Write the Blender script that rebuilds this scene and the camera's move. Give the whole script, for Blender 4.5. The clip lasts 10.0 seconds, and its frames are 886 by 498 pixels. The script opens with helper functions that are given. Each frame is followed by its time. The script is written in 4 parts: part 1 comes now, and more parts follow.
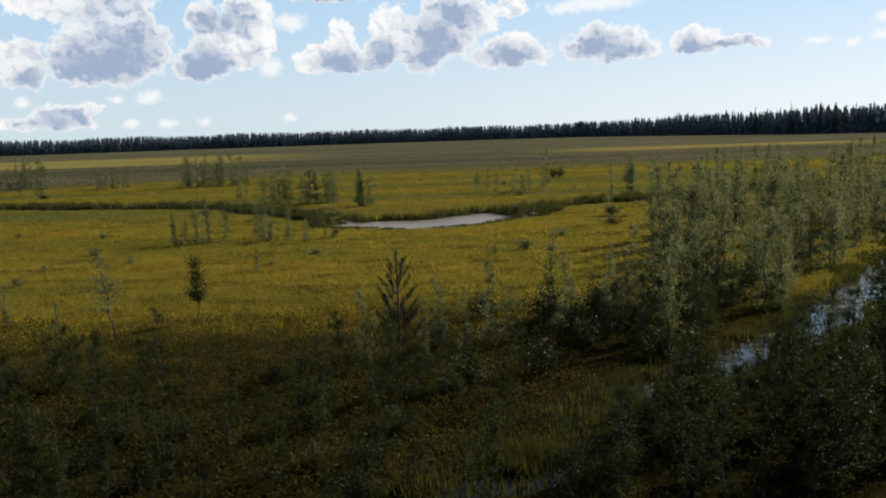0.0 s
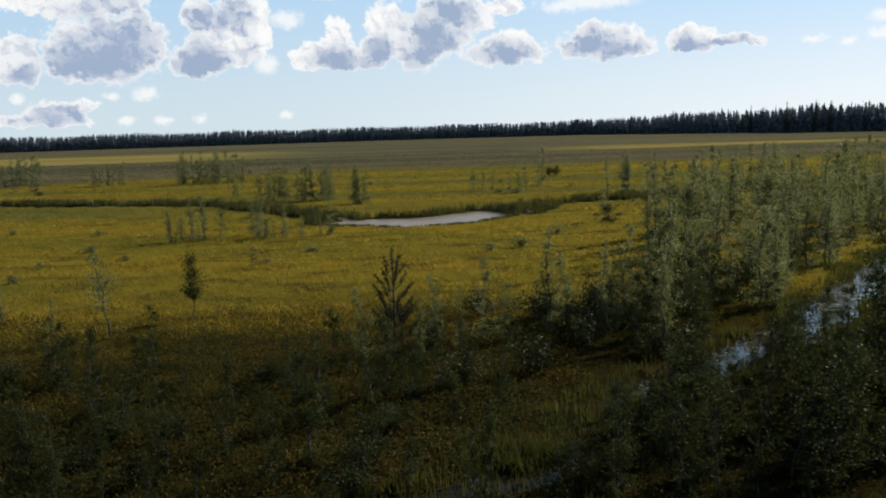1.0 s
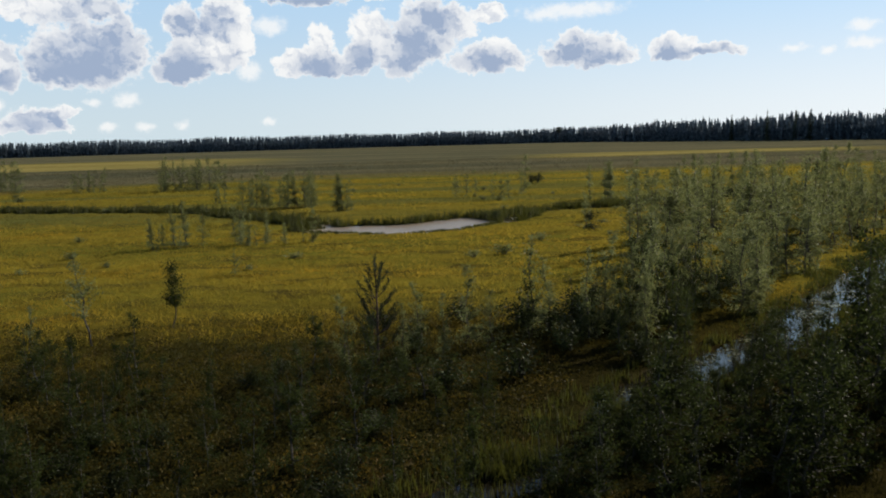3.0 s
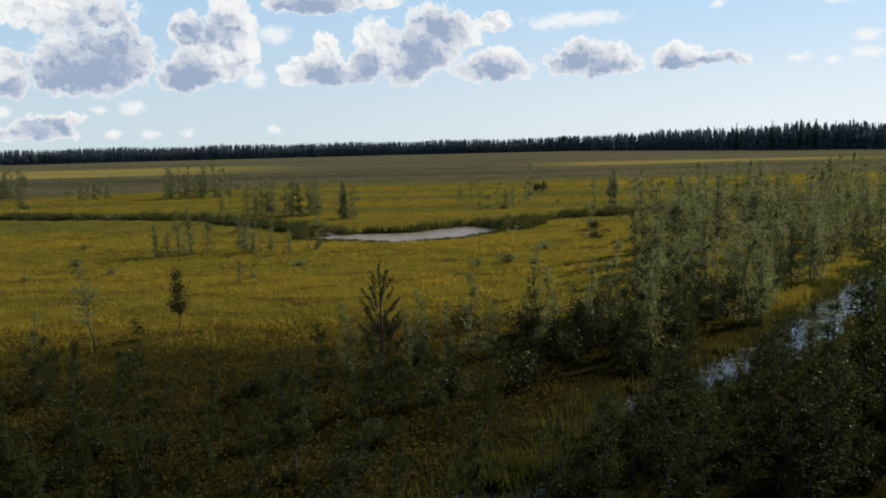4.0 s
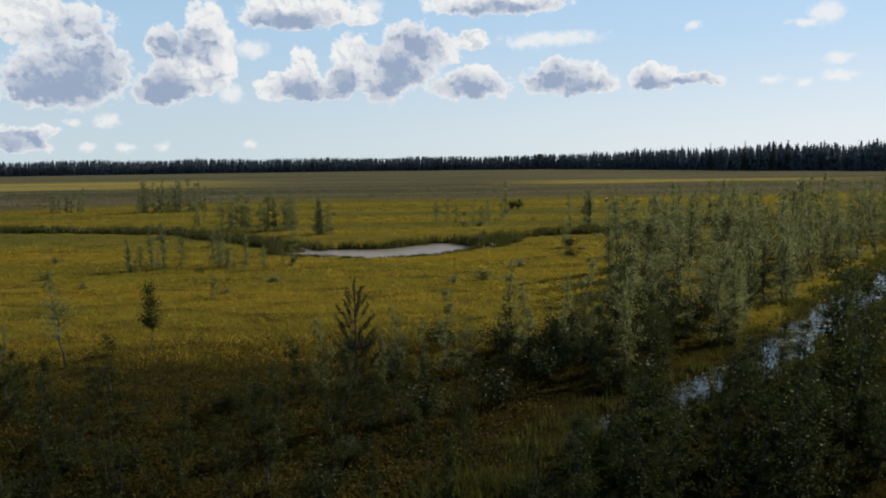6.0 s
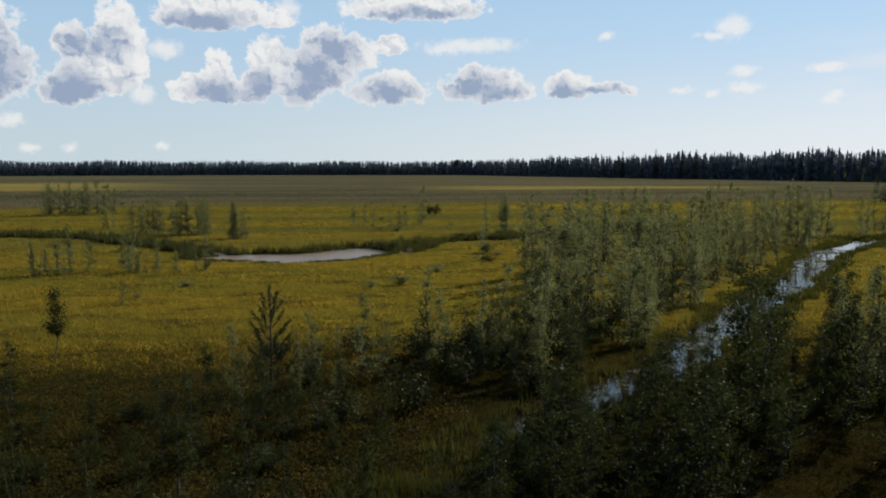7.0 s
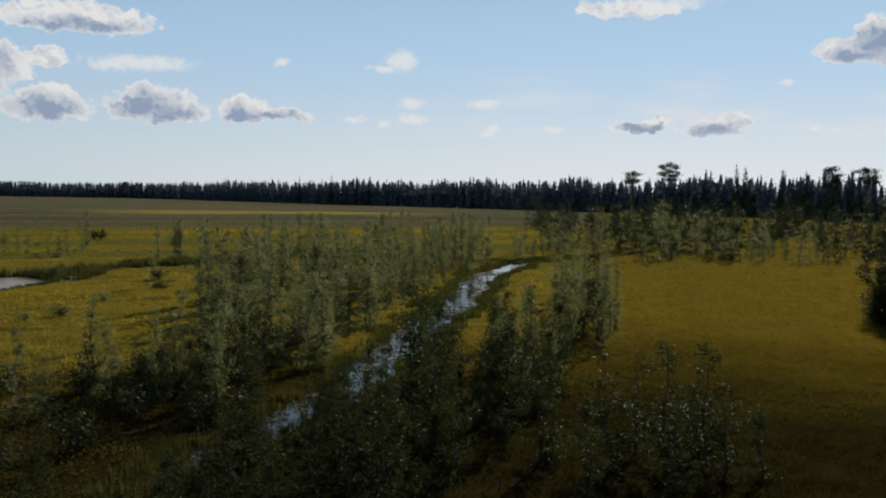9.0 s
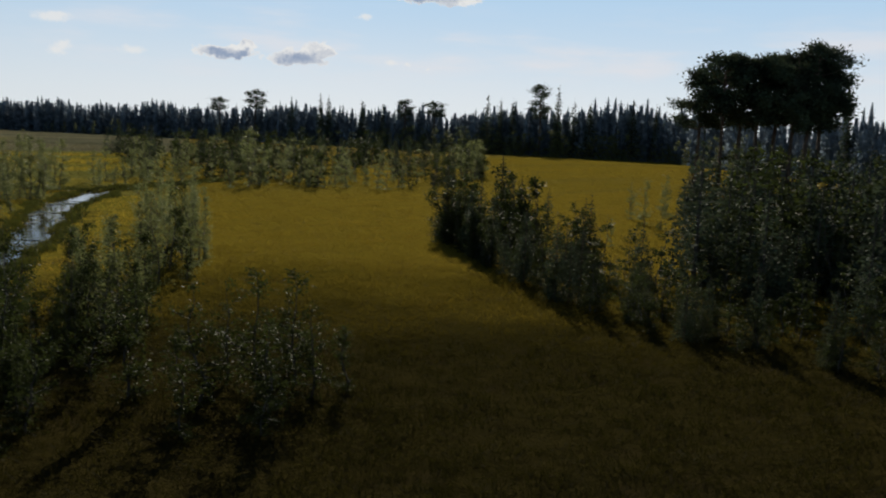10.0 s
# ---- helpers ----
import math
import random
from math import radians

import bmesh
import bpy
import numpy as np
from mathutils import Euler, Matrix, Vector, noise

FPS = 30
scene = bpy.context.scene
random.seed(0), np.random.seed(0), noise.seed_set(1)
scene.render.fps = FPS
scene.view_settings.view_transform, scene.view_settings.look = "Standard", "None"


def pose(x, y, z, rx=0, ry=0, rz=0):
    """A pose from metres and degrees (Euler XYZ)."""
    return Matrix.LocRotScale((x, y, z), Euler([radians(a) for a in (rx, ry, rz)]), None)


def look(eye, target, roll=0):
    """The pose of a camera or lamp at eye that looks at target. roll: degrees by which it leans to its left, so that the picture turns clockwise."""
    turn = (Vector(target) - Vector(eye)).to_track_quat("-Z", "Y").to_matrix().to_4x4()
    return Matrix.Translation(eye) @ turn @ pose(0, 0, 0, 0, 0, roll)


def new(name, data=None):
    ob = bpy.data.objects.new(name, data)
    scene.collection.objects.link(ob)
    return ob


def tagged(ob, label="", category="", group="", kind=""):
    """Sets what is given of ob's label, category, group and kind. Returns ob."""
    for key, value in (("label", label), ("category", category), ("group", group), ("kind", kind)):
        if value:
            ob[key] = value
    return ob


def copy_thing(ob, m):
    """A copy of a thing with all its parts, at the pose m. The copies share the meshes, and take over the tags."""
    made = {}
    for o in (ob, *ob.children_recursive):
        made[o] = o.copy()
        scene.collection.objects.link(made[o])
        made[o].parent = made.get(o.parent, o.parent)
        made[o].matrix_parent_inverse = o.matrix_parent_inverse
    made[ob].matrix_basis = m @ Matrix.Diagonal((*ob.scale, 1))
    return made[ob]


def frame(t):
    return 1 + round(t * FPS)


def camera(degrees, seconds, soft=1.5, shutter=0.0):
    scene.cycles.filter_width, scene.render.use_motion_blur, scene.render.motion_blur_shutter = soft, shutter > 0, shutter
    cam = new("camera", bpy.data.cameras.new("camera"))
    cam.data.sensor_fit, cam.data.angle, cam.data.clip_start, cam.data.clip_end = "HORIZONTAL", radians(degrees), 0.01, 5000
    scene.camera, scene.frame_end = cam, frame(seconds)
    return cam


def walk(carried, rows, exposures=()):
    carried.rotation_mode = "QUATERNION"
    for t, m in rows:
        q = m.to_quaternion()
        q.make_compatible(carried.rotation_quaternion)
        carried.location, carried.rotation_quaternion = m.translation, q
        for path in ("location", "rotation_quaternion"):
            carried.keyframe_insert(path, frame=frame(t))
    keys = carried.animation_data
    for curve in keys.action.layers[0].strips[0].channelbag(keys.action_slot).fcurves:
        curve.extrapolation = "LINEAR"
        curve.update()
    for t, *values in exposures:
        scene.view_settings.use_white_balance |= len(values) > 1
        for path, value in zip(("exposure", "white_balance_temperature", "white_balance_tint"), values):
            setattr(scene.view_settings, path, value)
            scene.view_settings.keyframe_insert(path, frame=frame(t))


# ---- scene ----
cam = camera(52.5, 10.0, soft=1.9, shutter=0.08)
EYE = 9.0
# seconds, yaw, pitch, roll of the camera, which turns where it stands, high over the bog
TURNS = [
    (0.0, 0.0, -7.40, 1.83), (0.5, -0.15, -7.46, 1.75), (1.0, -0.25, -7.55, 1.70), (1.5, -0.33, -7.69, 1.72),
    (2.0, -0.77, -7.70, 1.68), (2.5, -1.36, -7.45, 1.56), (4.0, -1.02, -6.60, 1.37), (4.5, -0.73, -6.22, 1.40),
    (5.0, -0.39, -5.71, 1.10), (5.2, 0.55, -6.00, 1.15), (6.3, -4.24, -5.42, 0.40), (6.5, -5.26, -5.39, 0.20), (7.0, -7.74, -5.26, 0.0),
    (7.5, -9.59, -5.16, -0.06), (8.0, -11.34, -4.91, -0.26), (8.5, -18.50, -4.54, -0.60), (9.0, -28.07, -3.48, -1.03),
    (9.5, -40.48, -3.30, -1.35), (10.0, -53.83, -7.32, -2.41),
]
walk(cam, [(t, pose(0, 0, EYE, 90 + pitch, roll, yaw)) for t, yaw, pitch, roll in TURNS],
     exposures=[(0.0, 0.17), (2.5, 0.15), (5.0, 0.06), (8.0, -0.1), (9.0, -0.2), (9.5, -0.25), (10.0, -0.15)])

# ---- sky and sun ----
SUN_AZ, SUN_EL = 52.0, 27.0
sun_way = Vector((math.sin(radians(SUN_AZ)) * math.cos(radians(SUN_EL)), math.cos(radians(SUN_AZ)) * math.cos(radians(SUN_EL)), math.sin(radians(SUN_EL))))
sun = new("sun", bpy.data.lights.new("sun", "SUN"))
sun.data.energy, sun.data.angle, sun.data.color = 5.0, radians(0.6), (1.0, 0.90, 0.74)
sun.matrix_world = look(sun_way * 300, (0, 0, 0))

# Cumulus: azimuth, elevation, half width, half height, all in degrees
HEAPS_LEFT = [(-22.7, 1.6, 1.9, 0.9), (-23.5, 1.3, 2.9, 0.5), (-21.4, 2.1, 0.9, 0.4), (-20.1, 5.4, 3.6, 2.2), (-21.3, 8.4, 4.3, 1.4), (-24.8, 4.7, 1.7, 1.6), (-17.9, 6.2, 1.5, 1.7), (-6.9, 9.1, 3, 1), (-2.4, 9, 1.1, 0.6), (-11.8, 8, 1.5, 1.9), (-14.4, 7.2, 1.1, 1.3),
              (-13, 5.8, 2.4, 1.8), (-14.7, 4.7, 1.7, 1.2), (-11, 6.2, 0.9, 1.6), (-6.2, 5.8, 1, 1.5)]
HEAPS_MID = [(-7.8, 4.8, 1.2, 1), (-5.9, 4.7, 1.7, 0.8), (-3, 6.3, 1.5, 1.8), (-4, 4.9, 1.1, 1), (0.4, 6.7, 2.1, 2.2), (-1.1, 5.1, 1.5, 1.4), (2, 7.1, 1.8, 1.2), (4.3, 7.5, 1.2, 0.7),
             (4.4, 4.8, 2.6, 1), (4.7, 5.3, 1.5, 0.9), (10.3, 5.1, 3, 1.2), (9.7, 5.6, 1.5, 0.9), (12.4, 4.7, 1.1, 0.6), (15.7, 5, 1.7, 0.9), (15.4, 5.4, 0.9, 0.7), (18.1, 4.8, 1.6, 0.4),
             (-6.3, 9.5, 3.5, 1.2), (5.9, 9.9, 4.7, 1)]
HEAPS_RIGHT = [(53.4, 9.3, 1.4, 1.4), (52.1, 8.7, 2.1, 0.7), (54.6, 8.4, 1.4, 0.6), (40.3, 4.4, 1.9, 0.4), (41.3, 4.8, 0.8, 0.3), (44.7, 4.3, 2.1, 0.5), (45.7, 4.8, 1.1, 0.5), (62.9, 11, 3.2, 0.9),
               (60.7, 10, 3.6, 0.6), (39.3, 11.5, 3.2, 0.6), (67.4, 11.2, 1.8, 0.5)]
# their thick grey undersides
UNDERSIDES = [(-22.9, 1.4, 1.5, 0.6), (-21.8, 1.5, 0.8, 0.5), (-20.6, 4.6, 3, 1.3), (-24, 3.8, 0.9, 0.5), (-6.9, 8.7, 2.1, 0.4), (-14.7, 4.5, 1.7, 1), (-13.5, 7.2, 1.5, 0.8), (-6.1, 4.5, 1.5, 0.6), (-3.7, 4.8, 0.9, 0.9), (-0.4, 5.7, 1.5, 1.7),
              (0.9, 7.2, 1.3, 1), (4.1, 4.6, 1.9, 0.6), (9.4, 4.9, 1.9, 0.9), (11.7, 4.7, 1.2, 0.3), (15.4, 4.7, 1.2, 0.5), (17.6, 4.6, 1.5, 0.3), (-7, 8.7, 2.3, 0.4), (-18.9, 5.6, 1.8, 2.2),
              (6.6, 9.4, 2.9, 0.3), (53.4, 9, 1.1, 0.7), (52.4, 8.4, 1.6, 0.3), (40.5, 4.3, 1.3, 0.2), (45, 4.2, 1.4, 0.3), (61.4, 10.1, 2.9, 0.4)]
# wisps and small puffs
PUFFS_LEFT = [(-24.7, 2.4, 0.5, 0.3), (-19.6, 2.5, 0.5, 0.3), (-17.8, 2.7, 0.8, 0.5), (-16.8, 1.1, 0.7, 0.3), (-14.7, 1.1, 0.5, 0.3), (-9.5, 1.2, 0.5, 0.3),
              (-21.4, 2.2, 0.8, 0.3), (-19, 1.1, 0.6, 0.3), (-9.2, 7, 1.1, 0.6), (-10.5, 4.3, 0.9, 0.6), (9.6, 7.5, 3.4, 0.5), (8, 7.3, 1.6, 0.5), (-1.9, 9.4, 0.9, 0.9), (17.9, 7.9, 0.6, 0.3)]
PUFFS_RIGHT = [(25.3, 8.2, 1.1, 0.8), (24.2, 7.8, 1.1, 0.3), (26, 5.7, 0.9, 0.4), (26.1, 4.7, 1, 0.4), (30.5, 5.7, 1.2, 0.3), (30.9, 3.9, 0.6, 0.3), (22.4, 4.6, 0.8, 0.3), (24.2, 4.3, 0.6, 0.3),
               (34.9, 4.2, 0.8, 0.3), (31.2, 4.1, 0.5, 0.3), (50.4, 4.2, 0.5, 0.2), (30.8, 5.8, 0.8, 0.2), (48.7, 6.9, 0.5, 0.2), (40.6, 11.7, 4.2, 0.5), (51.4, 4.1, 0.3, 0.1), (52.7, 3.9, 0.2, 0.1)]
SKY_STRENGTH, CLOUD_WHITE, CLOUD_GREY, HAZE, LOW_AIR = 0.038, (0.88, 0.88, 0.87), (0.31, 0.385, 0.53), (0.57, 0.67, 0.715), (0.42, 0.61, 0.81)


class Nodes:
    """Short hand for a node tree."""
    def __init__(self, tree):
        self.tree = tree
        tree.nodes.clear()

    def add(self, kind, inputs=(), **settings):
        node = self.tree.nodes.new(kind)
        for key, value in settings.items():
            setattr(node, key, value)
        for key, value in dict(inputs).items():
            if isinstance(value, bpy.types.NodeSocket):
                self.tree.links.new(value, node.inputs[key])
            else:
                node.inputs[key].default_value = value
        return node

    def math(self, op, a, b=0.0, c=0.0, clamp=False):
        return self.add("ShaderNodeMath", {0: a, 1: b, 2: c}, operation=op, use_clamp=clamp).outputs[0]

    def vec(self, op, a, b=(0, 0, 0)):
        node = self.add("ShaderNodeVectorMath", {0: a, 1: b}, operation=op)
        return node.outputs["Value" if op in ("LENGTH", "DOT_PRODUCT", "DISTANCE") else "Vector"]

    def noise(self, vector, scale, detail=4.0, rough=0.55, out="Fac"):
        return self.add("ShaderNodeTexNoise", {"Vector": vector, "Scale": scale, "Detail": detail, "Roughness": rough}).outputs[out]

    def smooth(self, value, low, high, to_low=0.0, to_high=1.0):
        return self.add("ShaderNodeMapRange", {0: value, 1: low, 2: high, 3: to_low, 4: to_high}, interpolation_type="SMOOTHSTEP").outputs[0]

    def mix(self, fac, a, b, blend="MIX"):
        node = self.add("ShaderNodeMix", {0: fac}, data_type="RGBA", blend_type=blend)
        for key, value in ((6, a), (7, b)):
            if isinstance(value, bpy.types.NodeSocket):
                self.tree.links.new(value, node.inputs[key])
            else:
                node.inputs[key].default_value = (*value[:3], 1)
        return node.outputs[2]


world = bpy.data.worlds.new("sky")
scene.world = world
world.use_nodes = True
w = Nodes(world.node_tree)
way = w.add("ShaderNodeTexCoord").outputs["Generated"]
part_xyz = w.add("ShaderNodeSeparateXYZ", {0: way})
azimuth = w.math("DEGREES", w.math("ARCTAN2", part_xyz.outputs[0], part_xyz.outputs[1]))
elevation = w.math("DEGREES", w.math("ARCSINE", part_xyz.outputs[2]))
plain = w.add("ShaderNodeCombineXYZ", {0: azimuth, 1: elevation}).outputs[0]
curl = w.vec("SUBTRACT", w.noise(plain, 0.9, 6.0, 0.62, "Color"), (0.5, 0.5, 0.5))
bent = w.vec("ADD", plain, w.vec("MULTIPLY", curl, (1.7, 1.3, 0)))


def nearest_blob(blobs, place, flat=True):
    """How deep a direction lies inside the nearest of the ellipses, which may be flatter below: 1 at a middle, 0 at a rim."""
    least = None
    for a, e, half_w, half_h in blobs:
        off = w.vec("SUBTRACT", place, (a, e - (0.3 * half_h if flat else 0), 0))
        high = 1.2 * half_h if flat else half_h
        q = w.vec("MULTIPLY", off, (1 / half_w, 1 / high, 0))
        if flat:
            q = w.vec("MAXIMUM", q, w.vec("MULTIPLY", off, (-1 / half_w, -1.75 / high, 0)))
        d = w.vec("LENGTH", q)
        least = d if least is None else w.math("SMOOTH_MIN", least, d, 0.18)
    return w.math("SUBTRACT", 1.0, least)


def billows(place, scale):
    """Cauliflower swellings, large ones carrying smaller ones: high on each bulge, low in the clefts."""
    node = w.add("ShaderNodeTexVoronoi", {"Vector": place, "Scale": scale, "Detail": 3.0, "Roughness": 0.55, "Lacunarity": 2.3, "Smoothness": 0.35},
                 voronoi_dimensions="2D", feature="SMOOTH_F1", normalize=True)
    return w.math("SUBTRACT", 0.5, node.outputs["Distance"])


swell = billows(bent, 0.95)
toward_sun = billows(w.vec("ADD", bent, (0.20, 0.30, 0)), 0.95)
ragged = w.math("SUBTRACT", w.noise(plain, 1.6, 7.0, 0.64), 0.5)
soft = w.math("SUBTRACT", w.noise(bent, 0.75, 3.0, 0.5), 0.5)
soft_sunward = w.math("SUBTRACT", w.noise(w.vec("ADD", bent, (0.22, 0.34, 0)), 0.75, 3.0, 0.5), 0.5)
HEAPS = HEAPS_LEFT + HEAPS_MID + HEAPS_RIGHT
depth = w.math("ADD", nearest_blob(HEAPS, bent), w.math("ADD", w.math("MULTIPLY", swell, 0.5), w.math("MULTIPLY", ragged, 0.8)))
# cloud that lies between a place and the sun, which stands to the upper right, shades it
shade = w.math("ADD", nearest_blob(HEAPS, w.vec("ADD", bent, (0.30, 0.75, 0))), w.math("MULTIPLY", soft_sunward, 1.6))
core = w.math("ADD", nearest_blob(UNDERSIDES, bent, False), w.math("ADD", w.math("MULTIPLY", soft, 1.5), w.math("MULTIPLY", swell, -0.6)))
thin = w.math("ADD", nearest_blob(PUFFS_LEFT + PUFFS_RIGHT, w.vec("ADD", plain, w.vec("MULTIPLY", curl, (1.1, 0.7, 0))), False), w.math("MULTIPLY", ragged, 1.5))
cover = w.math("MAXIMUM", w.smooth(depth, 0.02, 0.24), w.smooth(thin, -0.2, 0.75, 0.0, 0.8))
# the far side of each swelling lies in its own shade, and the thick parts are grey
relief = w.math("ADD", w.smooth(w.math("SUBTRACT", toward_sun, swell), -0.02, 0.20, 0.0, 0.30), w.smooth(w.math("SUBTRACT", soft_sunward, soft), -0.02, 0.16, 0.0, 0.36))
grey = w.math("ADD", w.math("MULTIPLY", relief, w.smooth(depth, 0.06, 0.40)), w.math("ADD", w.math("MULTIPLY", w.smooth(core, -1.2, 1.0, 0.0, 0.90), w.smooth(depth, 0.0, 0.42)), w.smooth(shade, 0.0, 1.2, 0.0, 0.26)), clamp=True)
air = w.add("ShaderNodeTexSky", sky_type="NISHITA", sun_disc=False, sun_elevation=radians(SUN_EL), sun_rotation=radians(SUN_AZ),
            altitude=50.0, air_density=1.0, dust_density=0.3, ozone_density=1.5).outputs[0]
air = w.vec("MULTIPLY", air, (0.90 * SKY_STRENGTH, 1.0 * SKY_STRENGTH, 1.08 * SKY_STRENGTH))
veil = w.math("MULTIPLY", w.smooth(w.noise(w.vec("MULTIPLY", plain, (0.12, 0.6, 0)), 0.9, 4.0), 0.42, 0.75),
              w.math("MULTIPLY", w.smooth(azimuth, 22, 40), w.math("MULTIPLY", w.smooth(elevation, 2.0, 4.5), w.smooth(elevation, 8.5, 5.5))))
# the air is brighter and whiter towards the sun
glow = w.smooth(azimuth, -25, 48)
air = w.mix(w.smooth(elevation, 24.0, 8.0, 0.0, 0.95), air, w.mix(glow, LOW_AIR, (0.50, 0.72, 0.95)))
air = w.mix(w.smooth(elevation, 10.0, -0.5, 0.0, 0.95), air, w.mix(glow, HAZE, (0.86, 0.89, 0.90)))
air = w.mix(w.math("MULTIPLY", veil, 0.75), air, (0.84, 0.83, 0.86))
lit = w.mix(grey, CLOUD_WHITE, CLOUD_GREY)
w.add("ShaderNodeOutputWorld", {0: w.add("ShaderNodeBackground", {0: w.mix(w.math("MULTIPLY", cover, 0.96), air, lit), 1: 1.0}).outputs[0]})


# ---- materials ----
def material(name):
    m = bpy.data.materials.new(name)
    m.use_nodes = True
    return m, Nodes(m.node_tree)


def belts_and_near_shade(n, place, colour, far):
    """Colour belts across the bog: dark green far out, painted shade close by."""
    xyz = n.add("ShaderNodeSeparateXYZ", {0: place})
    x, y = xyz.outputs[0], xyz.outputs[1]
    swing = n.math("SUBTRACT", n.noise(n.vec("MULTIPLY", place, (0.45, 1, 0)), 0.018, 4.0), 0.5)
    wave = n.math("ADD", y, n.math("MULTIPLY", n.math("SUBTRACT", n.noise(n.vec("MULTIPLY", place, (0.3, 1, 0)), 0.022, 4.0, 0.6), 0.5), 95.0))
    shore = n.math("ADD", wave, n.smooth(x, -30, -110, 0.0, 45.0))
    # a lighter strip of dry sedge lies across the dark belt
    outer = n.math("SUBTRACT", n.smooth(x, -150, 60, 520, 412), wave)
    reach = n.math("MAXIMUM", n.smooth(x, -40, -130), n.math("MULTIPLY", n.smooth(x, 25, 80), n.smooth(x, 210, 150)))
    strip = n.math("MULTIPLY", n.math("MULTIPLY", n.smooth(wave, 325, 350), n.smooth(outer, 0, 30)), reach)
    belt = n.math("MULTIPLY", n.smooth(shore, 205, 238), n.math("SUBTRACT", 1.0, n.math("MULTIPLY", strip, 0.85)))
    # belt colour, paled and greyed to paint in the far haze
    dark = n.mix(n.smooth(n.noise(n.vec("MULTIPLY", place, (0.12, 1, 0)), 0.03, 5.0, 0.65), 0.4, 0.62), (0.082, 0.087, 0.060), (0.140, 0.128, 0.080))
    streak = n.smooth(n.noise(n.vec("MULTIPLY", place, (0.10, 1, 0)), 0.06, 4.0), 0.44, 0.60)
    colour = n.mix(n.math("MULTIPLY", streak, n.smooth(far, 85, 130, 0.0, 0.8)), colour, (0.120, 0.124, 0.036))
    colour = n.mix(n.math("MULTIPLY", belt, 0.92), colour, dark)
    colour = n.mix(n.math("MULTIPLY", strip, n.math("MULTIPLY", n.smooth(shore, 205, 238, 0.0, 0.9), n.smooth(n.noise(n.vec("MULTIPLY", place, (0.10, 1, 0)), 0.035, 5.0, 0.7), 0.34, 0.58, 0.25, 1.0))), colour, (0.30, 0.25, 0.09))
    # browner sedge on the meadow across the stream
    across = n.math("ADD", n.vec("DOT_PRODUCT", place, (0.78, -0.62, 0)), n.math("MULTIPLY", swing, 20.0))
    colour = n.mix(n.smooth(across, -9, 2, 0.0, 0.75), colour, (0.175, 0.128, 0.016))
    # shade over the near bog, put into the colour by distance
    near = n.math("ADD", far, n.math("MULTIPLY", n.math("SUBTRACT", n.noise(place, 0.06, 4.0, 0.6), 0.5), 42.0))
    # the painted shade ends closer in on the open side, away from the stream
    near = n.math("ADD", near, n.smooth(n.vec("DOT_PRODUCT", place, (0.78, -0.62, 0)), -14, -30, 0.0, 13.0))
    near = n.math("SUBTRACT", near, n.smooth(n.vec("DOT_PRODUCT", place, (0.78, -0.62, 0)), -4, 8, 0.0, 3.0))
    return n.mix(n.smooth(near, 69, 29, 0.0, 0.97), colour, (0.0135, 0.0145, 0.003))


def leafy(name, colours, rough=0.5, through_light=0.4, through_tint=(0.30, 0.34, 0.05), patch=0.0, gloss=0.4, belts=False):
    """Leaves, needles or blades: colour varies from piece to piece and from plant to plant, and light shines through."""
    m, n = material(name)
    geo = n.add("ShaderNodeNewGeometry")
    own = n.add("ShaderNodeObjectInfo").outputs["Random"]
    colour = n.mix(geo.outputs["Random Per Island"], colours[0], colours[1])
    colour = n.mix(n.math("MULTIPLY", own, 0.55), colour, colours[2])
    # some plants, and some sides of a thicket, are darker than others
    stand = n.smooth(n.noise(geo.outputs["Position"], 0.42, 3.0, 0.6), 0.36, 0.64, 0.5, 1.3)
    colour = n.mix(1.0, colour, n.add("ShaderNodeCombineColor", {0: stand, 1: stand, 2: stand}).outputs[0], "MULTIPLY")
    if belts:
        # tawny patches in the sedge, and greener hollows
        tawny = n.smooth(n.noise(n.vec("MULTIPLY", geo.outputs["Position"], (0.35, 1, 0)), 0.11, 4.0, 0.6), 0.48, 0.66, 0.0, 0.75)
        colour = n.mix(tawny, colour, (0.33, 0.185, 0.018))
        hollow = n.smooth(n.noise(n.vec("MULTIPLY", geo.outputs["Position"], (0.5, 1, 0)), 0.32, 4.0, 0.65), 0.50, 0.68, 0.0, 0.6)
        colour = n.mix(hollow, colour, (0.092, 0.088, 0.020))
    if patch:
        wide = n.smooth(n.noise(n.vec("MULTIPLY", geo.outputs["Position"], (0.45, 1, 0)), patch, 5.0, 0.62), 0.4, 0.6)
        colour = n.mix(n.math("MULTIPLY", wide, 0.85), colour, colours[-1])
    shone = n.mix(0.4, colour, through_tint)
    if belts:
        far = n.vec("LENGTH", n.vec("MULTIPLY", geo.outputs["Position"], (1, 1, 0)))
        colour, shone = (belts_and_near_shade(n, geo.outputs["Position"], c, far) for c in (colour, shone))
    skin = n.add("ShaderNodeBsdfPrincipled", {"Base Color": colour, "Roughness": rough, "Specular IOR Level": gloss})
    shine = n.add("ShaderNodeBsdfTranslucent", {0: shone})
    n.add("ShaderNodeOutputMaterial", {0: n.add("ShaderNodeMixShader", {0: through_light, 1: skin.outputs[0], 2: shine.outputs[0]}).outputs[0]})
    return m


